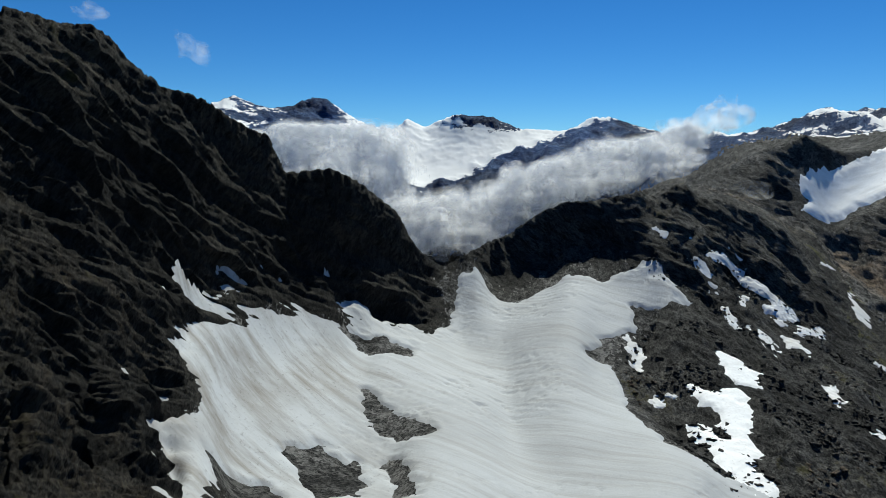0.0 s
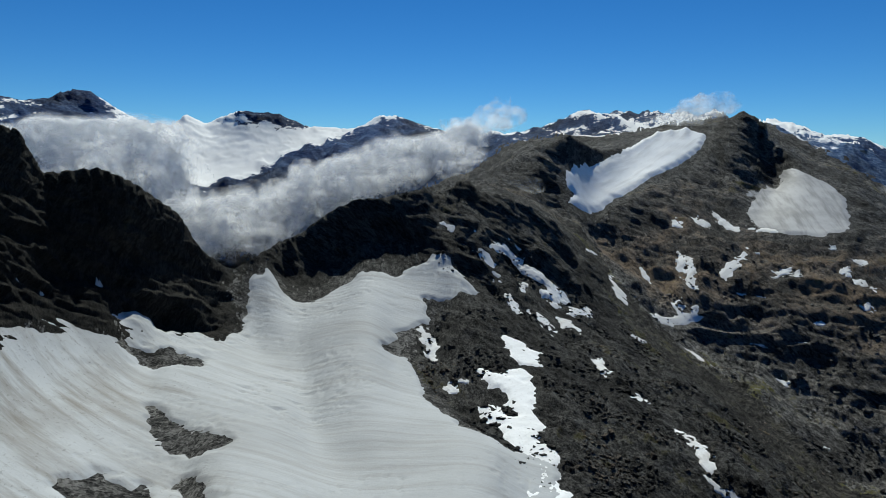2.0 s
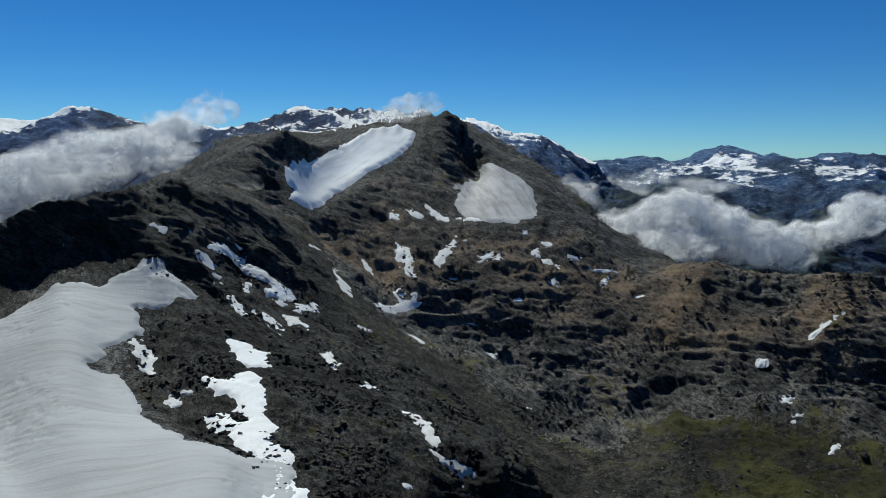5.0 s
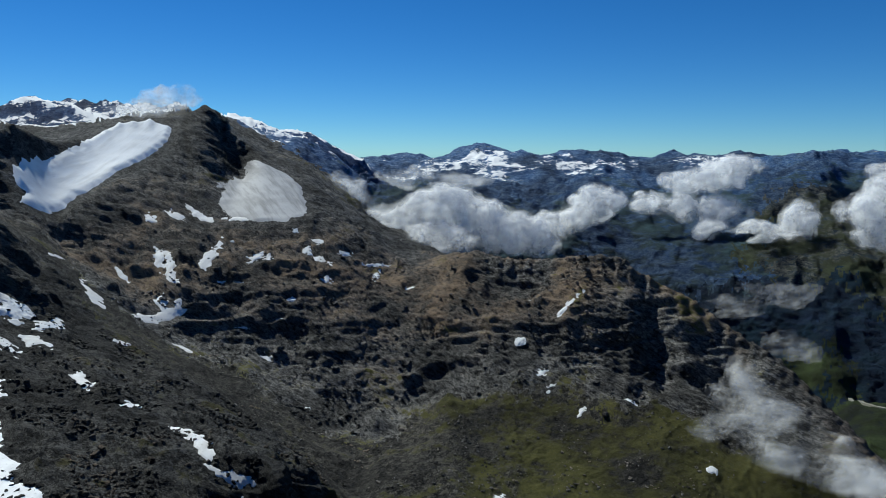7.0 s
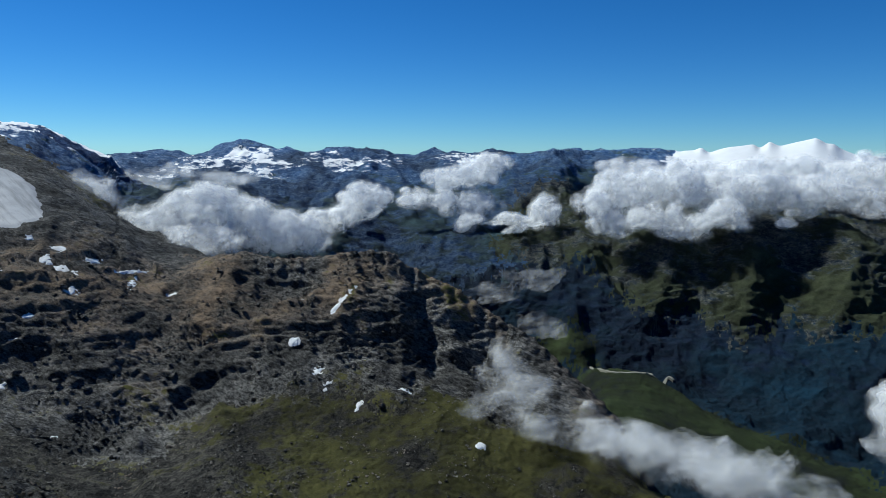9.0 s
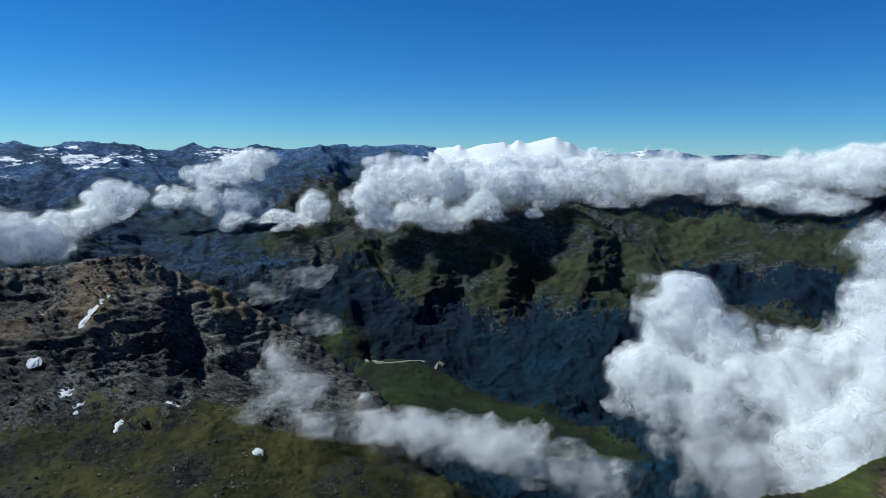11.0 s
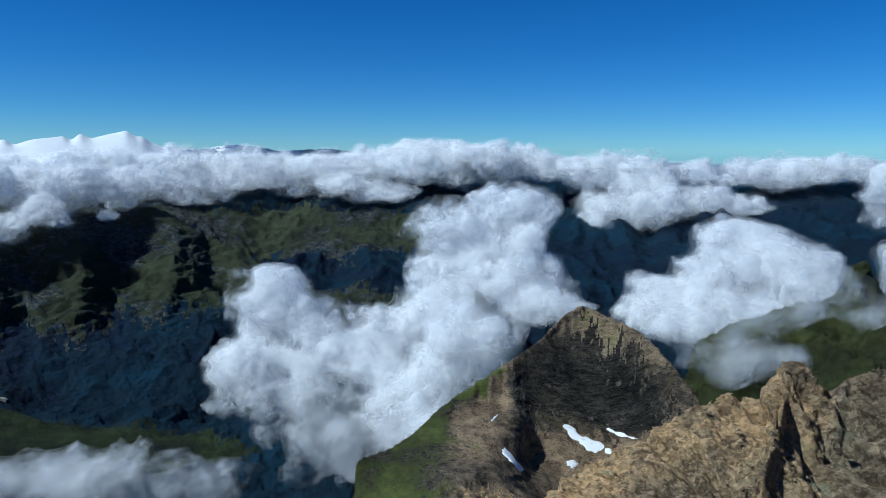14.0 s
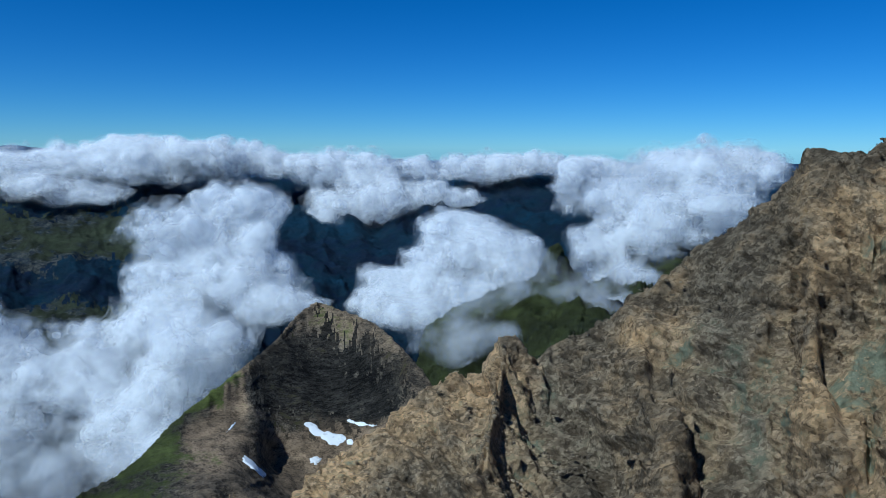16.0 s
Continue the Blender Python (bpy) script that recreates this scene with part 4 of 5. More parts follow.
def build_land():
    h = columns()
    n = len(h)
    v = np.linspace(V_IN, V_OUT, 700)
    r = np.exp(v)
    sx, cx = np.sin(np.radians(h))[:, None], np.cos(np.radians(h))[:, None]
    base = grid_at(LAND[0], sx * r, cx * r)
    el = np.degrees(np.arctan2(base - EYE_Z, r))
    top = np.maximum.accumulate(el, 1)
    seen = np.where((el >= top - 0.35) & (el > -29), 1.0, 0.05)
    step = np.abs(np.diff(el, axis=1)) * 0.5 * (seen[:, 1:] + seen[:, :-1]) + 0.012 + 0.06 * seen[:, 1:]
    for _ in range(5):
        step = (np.roll(step, 1, 0) + step * 2 + np.roll(step, -1, 0)) / 4
    total = np.concatenate([np.zeros((n, 1)), np.cumsum(step, 1)], 1)
    rr = np.empty((n, N_R))
    for i in range(n):
        rr[i] = np.exp(np.interp(np.linspace(0, total[i, -1], N_R), total[i], v))
    x, y = sx * rr, cx * rr
    z = height(x.ravel(), y.ravel()).reshape(x.shape)
    grass, snow, ochre = [c.reshape(x.shape) for c in cover_at(x.ravel(), y.ravel())]
    co = crags(x.ravel(), y.ravel(), z.ravel())
    turn, depth = heading(x, y), np.log(rr)
    stray = [1.1 * noise2(turn * 1.7 + s, depth * 50, 81) + 0.8 * noise2(turn * 5 + s, depth * 150, 82) for s in (0, 77)]
    a = (turn / 360 * OWNER.shape[0] + stray[0]).astype(int) % OWNER.shape[0]
    b = np.clip(((depth - V_IN) / (V_OUT - V_IN) * OWNER.shape[1] + stray[1]).astype(int), 0, OWNER.shape[1] - 1)
    who = OWNER[a, b]
    i, j = np.meshgrid(np.arange(n), np.arange(N_R - 1), indexing="ij")
    i2 = (i + 1) % n
    quads = np.stack([i * N_R + j, i2 * N_R + j, i2 * N_R + j + 1, i * N_R + j + 1], 2).reshape(-1, 4)[:, ::-1]
    face_owner = who[:, :-1].ravel()
    floor_z = float(z[:, 0].mean()) - 6
    for k, owner in enumerate(OWNERS):
        faces = quads[face_owner == k]
        if not len(faces):
            continue
        used, flat = np.unique(faces, return_inverse=True)
        label, category, name = LABELS[owner]
        me = bpy.data.meshes.new(name)
        me.from_pydata(co[used], [], flat.reshape(-1, 4))
        for key, values in (("grass", grass), ("snow", snow), ("ochre", ochre)):
            me.attributes.new(key, "FLOAT", "POINT").data.foreach_set("value", values.ravel()[used].astype(np.float32))
        me.shade_smooth()
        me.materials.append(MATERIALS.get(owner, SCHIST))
        ob = new(name, me)
        LANDFORM[owner] = ob
        tagged(ob, label, category, kind="structure" if owner in GROUND else "")

    # the slope right under the camera, inside the innermost ring
    rings = [np.concatenate([x[:, 0], x[:, 0] * 0.5, [0.0]]), np.concatenate([y[:, 0], y[:, 0] * 0.5, [0.0]]),
             np.concatenate([z[:, 0], z[:, 0] * 0.5 + floor_z * 0.5, [floor_z]])]
    k = np.arange(n)
    k2 = (k + 1) % n
    faces = np.concatenate([np.stack([k2, k, n + k, n + k2], 1), np.stack([n + k2, n + k, np.full(n, 2 * n), np.full(n, 2 * n)], 1)])
    me = bpy.data.meshes.new("ground_slope")
    me.from_pydata(np.stack(rings, 1), [], [f[:3] if f[2] == f[3] else f for f in faces.tolist()])
    me.materials.append(BROWN)
    tagged(new("ground_slope", me), "steep brown rock slope below the camera", "ground", kind="structure")


build_land()

# ---------------------------------------------------------------- ice and snow
def snow_material(name, clean, dirty, flow, debris=False):
    m, nodes, links, bsdf = material(name)
    geo = nodes.new("ShaderNodeNewGeometry")

    def tex(scale, detail, turn=0.0):
        mapping, n = nodes.new("ShaderNodeMapping"), nodes.new("ShaderNodeTexNoise")
        mapping.vector_type = "TEXTURE"
        mapping.inputs["Rotation"].default_value[2] = radians(turn)
        mapping.inputs["Scale"].default_value = scale
        links.new(geo.outputs["Position"], mapping.inputs["Vector"])
        links.new(mapping.outputs["Vector"], n.inputs["Vector"])
        n.inputs["Scale"].default_value, n.inputs["Detail"].default_value, n.inputs["Roughness"].default_value = 1, detail, 0.62
        return n.outputs["Fac"]

    def span(v, a, b, top=1.0):
        n = nodes.new("ShaderNodeMapRange")
        links.new(v, n.inputs["Value"])
        n.inputs["From Min"].default_value, n.inputs["From Max"].default_value, n.inputs["To Max"].default_value = a, b, top
        return n.outputs["Result"]

    def mix(fac, a, b):
        n = nodes.new("ShaderNodeMix")
        n.data_type = "RGBA"
        links.new(fac, n.inputs["Factor"])
        for s, v in ((n.inputs[6], a), (n.inputs[7], b)):
            if hasattr(v, "links"):
                links.new(v, s)
            else:
                s.default_value = (*v, 1)
        return n.outputs[2]

    streak, patch, grain = tex((150, 16, 60), 8, flow), tex((150, 110, 90), 5), tex((3, 3, 3), 5)
    color = mix(span(streak, 0.46, 0.66, 0.85), clean, dirty)
    color = mix(span(patch, 0.47, 0.66, 0.75), color, [0.25 * c + 0.75 * d for c, d in zip(clean, dirty)])
    color = mix(span(grain, 0.58, 0.7, 0.45), color, [d * 0.6 for d in dirty])
    if debris:
        share = nodes.new("ShaderNodeAttribute")
        share.attribute_name = "debris"
        fine = tex((220, 7, 40), 9, flow + 4)
        bare = mix(span(patch, 0.4, 0.7, 0.6), clean, [c * 0.72 for c in clean])
        bare = mix(span(fine, 0.5, 0.68, 0.6), bare, [0.45 * c + 0.55 * d for c, d in zip(clean, dirty)])
        color = mix(share.outputs["Fac"], bare, color)
    links.new(color, bsdf.inputs["Base Color"])
    bsdf.inputs["Roughness"].default_value = 0.75
    bsdf.inputs["Specular IOR Level"].default_value = 0.25
    last = None
    for height_map, reach in ((streak, 1.2), (grain, 0.4)):
        bump = nodes.new("ShaderNodeBump")
        bump.inputs["Distance"].default_value, bump.inputs["Strength"].default_value = reach, 0.7
        links.new(height_map, bump.inputs["Height"])
        if last:
            links.new(last, bump.inputs["Normal"])
        last = bump.outputs["Normal"]
    links.new(last, bsdf.inputs["Normal"])
    return m


ICE = snow_material("glacier_ice", (0.44, 0.455, 0.47), (0.18, 0.16, 0.135), -28, debris=True)
FIRN = snow_material("firn_snow", (0.86, 0.87, 0.88), (0.66, 0.66, 0.66), 30)
GREY_ICE = snow_material("grey_ice", (0.4, 0.4, 0.41), (0.2, 0.2, 0.2), 60)
SNOW = snow_material("old_snow", (0.74, 0.75, 0.76), (0.58, 0.56, 0.53), 20)


def sheet(name, co, nu, nv, keep, mat, debris=None):
    i, j = np.meshgrid(np.arange(nu - 1), np.arange(nv - 1), indexing="ij")
    q = np.stack([i * nv + j, (i + 1) * nv + j, (i + 1) * nv + j + 1, i * nv + j + 1], 2).reshape(-1, 4)
    q = q[keep.ravel()[q].any(1)]
    used, flat = np.unique(q, return_inverse=True)
    me = bpy.data.meshes.new(name)
    me.from_pydata(co[used], [], flat.reshape(-1, 4))
    if debris is not None:
        me.attributes.new("debris", "FLOAT", "POINT").data.foreach_set("value", debris.ravel()[used].astype(np.float32))
    me.shade_smooth()
    me.materials.append(mat)
    return new(name, me)


def drape(name, label, cell, thick, outline, gaps):
    """A body of snow or ice lying on the land inside an outline; its rim thins out into the rock."""
    xs, ys = [p[0] for p in outline], [p[1] for p in outline]
    gx, gy = np.meshgrid(np.arange(min(xs) - 25, max(xs) + 25, cell), np.arange(min(ys) - 25, max(ys) + 25, cell), indexing="ij")
    d = edge_distance(gx, gy, outline)
    for g in gaps:
        d = np.minimum(d, -edge_distance(gx, gy, g))
    fray = 0.3 if cell > 4 else 1.0
    d = d + fray * cell * (2.6 * noise2(gx / 26, gy / 26, 61) + 1.6 * noise2(gx / 11, gy / 11, 62) + 0.9 * noise2(gx / 5, gy / 5, 63))
    base = grid_at(LAND[0], gx, gy) * 0.6 + height(gx.ravel(), gy.ravel()).reshape(gx.shape) * 0.4
    full = np.maximum(base, height(gx.ravel(), gy.ravel()).reshape(gx.shape))
    lift = thick * np.clip(d / (cell * 2.2), -3, 1)
    wave = 0.35 * min(thick, 2.0) * noise2(gx / 60, gy / 35, 64)
    if name == "glacier":
        c, s = math.cos(radians(-28)), math.sin(radians(-28))
        zone = sum(np.exp(-(((gx - a) / e) ** 2 + ((gy - b) / e) ** 2)) for a, b, e in ((70, 640, 55), (40, 600, 40), (110, 830, 60), (-60, 690, 35), (-40, 560, 40)))
        u, w = gx * c + gy * s, -gx * s + gy * c
        crack = np.clip(1 - np.abs(noise2(u / 70, w / 9, 65)) * 14, 0, 1) * zone
        split = np.clip(1 - np.abs(noise2(w / 60, u / 11, 66)) * 16, 0, 1) * np.clip(3 * noise2(gx / 120, gy / 120, 67), 0, 1)
        wave = wave - 3.0 * crack - 2.0 * split
    z = np.where(d > 0, base + (full - base) * (0.35 if name == "glacier" else 0.1) + wave, full) + lift
    z = np.where(d > cell * 2, np.maximum(z, full + 0.25 * thick), z)
    co = np.stack([gx, gy, z], 2).reshape(-1, 3)
    mat = ICE if name == "glacier" else GREY_ICE if label.startswith("grey") else FIRN
    # rock dust from the cliffs in the west lies thickest near their foot
    debris = np.clip(1.0 - (gx + 150) / 190 + 0.5 * noise2(gx / 70, gy / 70, 67), 0.12, 1)
    tagged(sheet(name, co, *gx.shape, d > -cell * 3, mat, debris), label, name)


def snow_patches(rows):
    """Old snow left in hollows: centre, half axes along and across, in metres."""
    for k, (x, y, ax, ay, bx, by) in enumerate(rows):
        n = 40
        u, v = np.meshgrid(np.linspace(-1.5, 1.5, n), np.linspace(-1.5, 1.5, n), indexing="ij")
        gx, gy = x + u * ax + v * bx, y + u * ay + v * by
        size = math.sqrt(abs(ax * by - ay * bx)) + 1.5
        rim = 1 - np.hypot(u, v) + 0.75 * noise2(gx / size, gy / size, 71) + 0.4 * noise2(gx / size * 2.6, gy / size * 2.6, 72)
        lift = (0.3 + 0.0007 * math.hypot(x, y)) * np.clip(rim * 2.2, -2, 1)
        ground = height(gx.ravel(), gy.ravel()).reshape(gx.shape)
        z = ground.copy()
        for _ in range(14):
            z[1:-1, 1:-1] = (z[:-2, 1:-1] + z[2:, 1:-1] + z[1:-1, :-2] + z[1:-1, 2:] + z[1:-1, 1:-1]) / 5
        z = np.where(rim > 0, np.maximum(z, ground - 0.5 * lift), np.minimum(z, ground)) + lift
        tagged(sheet("snow_patch", np.stack([gx, gy, z], 2).reshape(-1, 3), n, n, rim > -0.5, SNOW),
               "patch of old white snow lying in a rocky hollow", "snow patch", "snow patches")


def track(label, width, points):
    """A gravel track laid over the slope."""
    corner = np.array(points, float)
    at = np.linspace(0, len(corner) - 1, 16 * len(corner))
    p = np.stack([np.interp(at, np.arange(len(corner)), corner[:, k]) for k in (0, 1)], 1)
    for _ in range(40):
        p[1:-1] = (p[:-2] + 2 * p[1:-1] + p[2:]) / 4
    way = np.gradient(p, axis=0)
    side = np.stack([-way[:, 1], way[:, 0]], 1) / np.hypot(way[:, 0], way[:, 1])[:, None] * width / 2
    edge = np.stack([p + side, p - side], 1).reshape(-1, 2)
    z = height(edge[:, 0], edge[:, 1]).reshape(-1, 2).max(1)
    for _ in range(6):
        z[1:-1] = np.maximum(z[1:-1], (z[:-2] + z[2:]) / 2)
    me = bpy.data.meshes.new("track")
    co = np.concatenate([np.column_stack([edge, np.repeat(z, 2) + 1.2]), np.column_stack([edge, np.repeat(z, 2) - 6])])
    m = len(edge)
    faces = []
    for k in range(0, m - 2, 2):
        faces += [(k, k + 1, k + 3, k + 2), (k, k + 2, m + k + 2, m + k), (k + 1, m + k + 1, m + k + 3, k + 3)]
    me.from_pydata(co, [], faces)
    mat, nodes, links, bsdf = material("gravel")
    grit = nodes.new("ShaderNodeTexNoise")
    grit.inputs["Scale"].default_value = 0.2
    ramp = nodes.new("ShaderNodeValToRGB")
    ramp.color_ramp.elements[0].color, ramp.color_ramp.elements[1].color = (0.14, 0.135, 0.11, 1), (0.27, 0.26, 0.21, 1)
    links.new(grit.outputs["Fac"], ramp.inputs["Fac"])
    links.new(ramp.outputs["Color"], bsdf.inputs["Base Color"])
    bsdf.inputs["Roughness"].default_value = 0.95
    me.materials.append(mat)
    tagged(new("track", me), label, "track", kind="structure")


drape("glacier", "grey-white glacier with dirt streaks and crevasses below the cliffs", 2.4, 2.2, GLACIER,
      [[(-99, 677), (-75, 686), (-26, 694), (-31, 667), (-67, 662)], [(-64, 589), (-42, 557), (-6, 529), (-10, 510), (-48, 521), (-66, 558)], [(-106, 456), (-89, 478), (-56, 469), (-51, 426), (-77, 412)], [(-38, 479), (-31, 487), (-17, 455), (-14, 431), (-29, 432)], [(-137, 402), (-109, 411), (-98, 394), (-123, 352)]])
drape("snowfield", "smooth white snowfield on the shoulder of the peak", 5, 7, SNOWFIELD,
      [])
drape("snowfield", "grey dirty ice field on the flank of the peak", 5, 3, ICE_FIELD,
      [])
drape("snowfield", "white snow strip along the spur above the scree", 3, 2, SNOW_STRIP,
      [])
snow_patches(PATCHES)
track("pale gravel track across the green slope", 9, [(2027, -4), (1849, -49), (1829, -101), (1833, -135), (1856, -155), (1836, -170), (2016, -212), (1996, -235)])


# ---------------------------------------------------------------- loose rock
def strewn(owner, count, r_range, h_range, seed):
    """Places for loose rock on a landform, in drifts."""
    rng = np.random.default_rng(seed)
    h = np.radians(rng.uniform(*h_range, count * 8))
    r = np.exp(rng.uniform(math.log(r_range[0]), math.log(r_range[1]), count * 8))
    x, y = np.sin(h) * r, np.cos(h) * r
    a = (heading(x, y) / 360 * OWNER.shape[0]).astype(int) % OWNER.shape[0]
    b = np.clip(((np.log(r) - V_IN) / (V_OUT - V_IN) * OWNER.shape[1]).astype(int), 0, OWNER.shape[1] - 1)
    drift = noise2(x / (r_range[1] * 0.06), y / (r_range[1] * 0.06), seed) + 0.5 * noise2(x / (r_range[1] * 0.02), y / (r_range[1] * 0.02), seed + 1)
    fit = (np.array(OWNERS)[OWNER[a, b]] == owner) & (drift > 0.05) & (grid_at(LAND[2], x, y) < 0.55)
    return x[fit][:count], y[fit][:count], rng


def tag_covers(me):
    for key, value in (("grass", 0.0), ("snow", 0.0), ("ochre", 0.3)):
        me.attributes.new(key, "FLOAT", "POINT").data.foreach_set("value", np.full(len(me.vertices), value, np.float32))


def boulder_shape(seed, mat):
    """One angular block with chipped corners."""
    bm = bmesh.new()
    bmesh.ops.create_cube(bm, size=1.0)
    bmesh.ops.bevel(bm, geom=bm.edges[:], offset=0.14, segments=1, affect="EDGES")
    rng = random.Random(seed)
    for v in bm.verts:
        v.co = Vector((v.co.x * 1.3, v.co.y * 0.9, v.co.z * 0.7)) * rng.uniform(0.72, 1.12)
    me = bpy.data.meshes.new("boulder")
    bm.to_mesh(me)
    bm.free()
    tag_covers(me)
    me.materials.append(mat)
    return me


def boulders(owner, count, sizes, r_range, h_range, mat, seed):
    """The larger single blocks, each a part of the landform on which it lies."""
    x, y, rng = strewn(owner, count, r_range, h_range, seed)
    shapes = [boulder_shape(seed * 10 + k, mat) for k in range(6)]
    z = height(x, y)
    for k in range(len(x)):
        size = sizes[0] * (sizes[1] / sizes[0]) ** (rng.random() ** 1.8)
        ob = new("boulder", shapes[k % 6])
        ob.parent = LANDFORM[owner]
        ob.matrix_basis = pose(x[k], y[k], z[k] + 0.12 * size, rng.uniform(-22, 22), rng.uniform(-22, 22), rng.uniform(0, 360)) @ Matrix.Scale(size, 4)


def rubble(label, owner, count, sizes, flat, r_range, h_range, mat, seed):
    """Broken blocks strewn over a landform; far too many to count."""
    x, y, rng = strewn(owner, count, r_range, h_range, seed)
    n = len(x)
    corner = np.array([(i, j, k) for i in (-1, 1) for j in (-1, 1) for k in (-1, 1)], float)
    size = sizes[0] * (sizes[1] / sizes[0]) ** (rng.random(n) ** 2.2)
    shape = corner[None] * rng.uniform(0.45, 1.0, (n, 8, 3)) * (0.5 * size)[:, None, None] * np.array([1.3, 0.9, flat])
    turn, lean = rng.uniform(0, math.tau, n), rng.uniform(-0.5, 0.5, n)
    c, s, cl, sl = np.cos(turn), np.sin(turn), np.cos(lean), np.sin(lean)
    px, py, pz = shape[..., 0] * cl[:, None] - shape[..., 2] * sl[:, None], shape[..., 1], shape[..., 0] * sl[:, None] + shape[..., 2] * cl[:, None]
    co = np.stack([px * c[:, None] - py * s[:, None] + x[:, None], px * s[:, None] + py * c[:, None] + y[:, None],
                   pz + (height(x, y) + 0.12 * size * flat)[:, None]], 2).reshape(-1, 3)
    quad = np.array([(0, 1, 3, 2), (4, 6, 7, 5), (0, 4, 5, 1), (2, 3, 7, 6), (0, 2, 6, 4), (1, 5, 7, 3)])
    me = bpy.data.meshes.new("boulders")
    me.from_pydata(co, [], (quad[None] + 8 * np.arange(n)[:, None, None]).reshape(-1, 4))
    tag_covers(me)
    me.materials.append(mat)
    tagged(new("boulders", me), label, "boulders", kind="stuff")


rubble("grey boulders strewn over the scree beside the glacier", "middle_ridge", 7000, (0.9, 5.0), 0.7, (430, 1050), (8, 52), MORAINE, 5)
rubble("angular brown slabs loose on the craggy ridge", "near_ridge", 5500, (0.15, 0.9), 0.6, (95, 185), (125, 190), BROWN, 6)
rubble("grey blocks fallen below the rock wall", "ochre_wall", 4000, (1.5, 7.0), 0.7, (1000, 1600), (30, 85), SCHIST, 7)
rubble("stones scattered over the grassy hollow", "green_bowl", 2500, (1.0, 5.0), 0.6, (600, 1150), (25, 90), SCHIST, 8)

boulders("near_ridge", 120, (0.5, 1.5), (100, 180), (128, 190), BROWN, 11)
boulders("middle_ridge", 220, (2.0, 6.5), (450, 1000), (10, 50), MORAINE, 12)
boulders("ochre_wall", 160, (4.0, 12.0), (1000, 1600), (30, 85), SCHIST, 13)

# ---------------------------------------------------------------- clouds
def surface(f, level, origin, cell):
    """The surface where the density f passes the level, as vertices and quads."""
    inside = f > level
    nx, ny, nz = [n - 1 for n in f.shape]
    corners = [(a, b, c) for a in (0, 1) for b in (0, 1) for c in (0, 1)]
    count = sum(inside[a:a + nx, b:b + ny, c:c + nz].astype(int) for a, b, c in corners)
    live = (count > 0) & (count < 8)
    index = np.full(live.shape, -1)
    index[live] = np.arange(live.sum())
    ci, cj, ck = np.nonzero(live)
    place, hits = np.zeros((len(ci), 3)), np.zeros(len(ci))
    for p in range(8):
        for q in range(p + 1, 8):
            a, b = np.array(corners[p]), np.array(corners[q])
            if np.abs(a - b).sum() != 1:
                continue
            va, vb = f[ci + a[0], cj + a[1], ck + a[2]], f[ci + b[0], cj + b[1], ck + b[2]]
            cross = (va > level) != (vb > level)
            s = np.where(cross, (level - va) / np.where(cross, vb - va, 1), 0)
            place[cross] += (a + (b - a) * s[:, None])[cross]
            hits += cross
    co = (place / hits[:, None] + np.stack([ci, cj, ck], 1)) * cell + origin
    quads = []
    for axis in range(3):
        u, w = [k for k in range(3) if k != axis]
        lo = [slice(1, n) for n in (nx, ny, nz)]
        lo[axis] = slice(0, (nx, ny, nz)[axis])
        hi = list(lo)
        hi[axis] = slice(1, (nx, ny, nz)[axis] + 1)
        a, b = inside[tuple(lo)], inside[tuple(hi)]
        g = np.stack(np.nonzero(a != b), 1)
        start = a[tuple(g.T)]
        g[:, u] += 1
        g[:, w] += 1
        ring = []
        for du, dw in ((0, 0), (-1, 0), (-1, -1), (0, -1)):
            c = g.copy()
            c[:, u] += du
            c[:, w] += dw
            ring.append(index[tuple(c.T)])
        ring = np.stack(ring, 1)
        flip = start if axis != 1 else ~start
        ring[flip] = ring[flip][:, ::-1]
        quads.append(ring)
    return co, np.concatenate(quads)


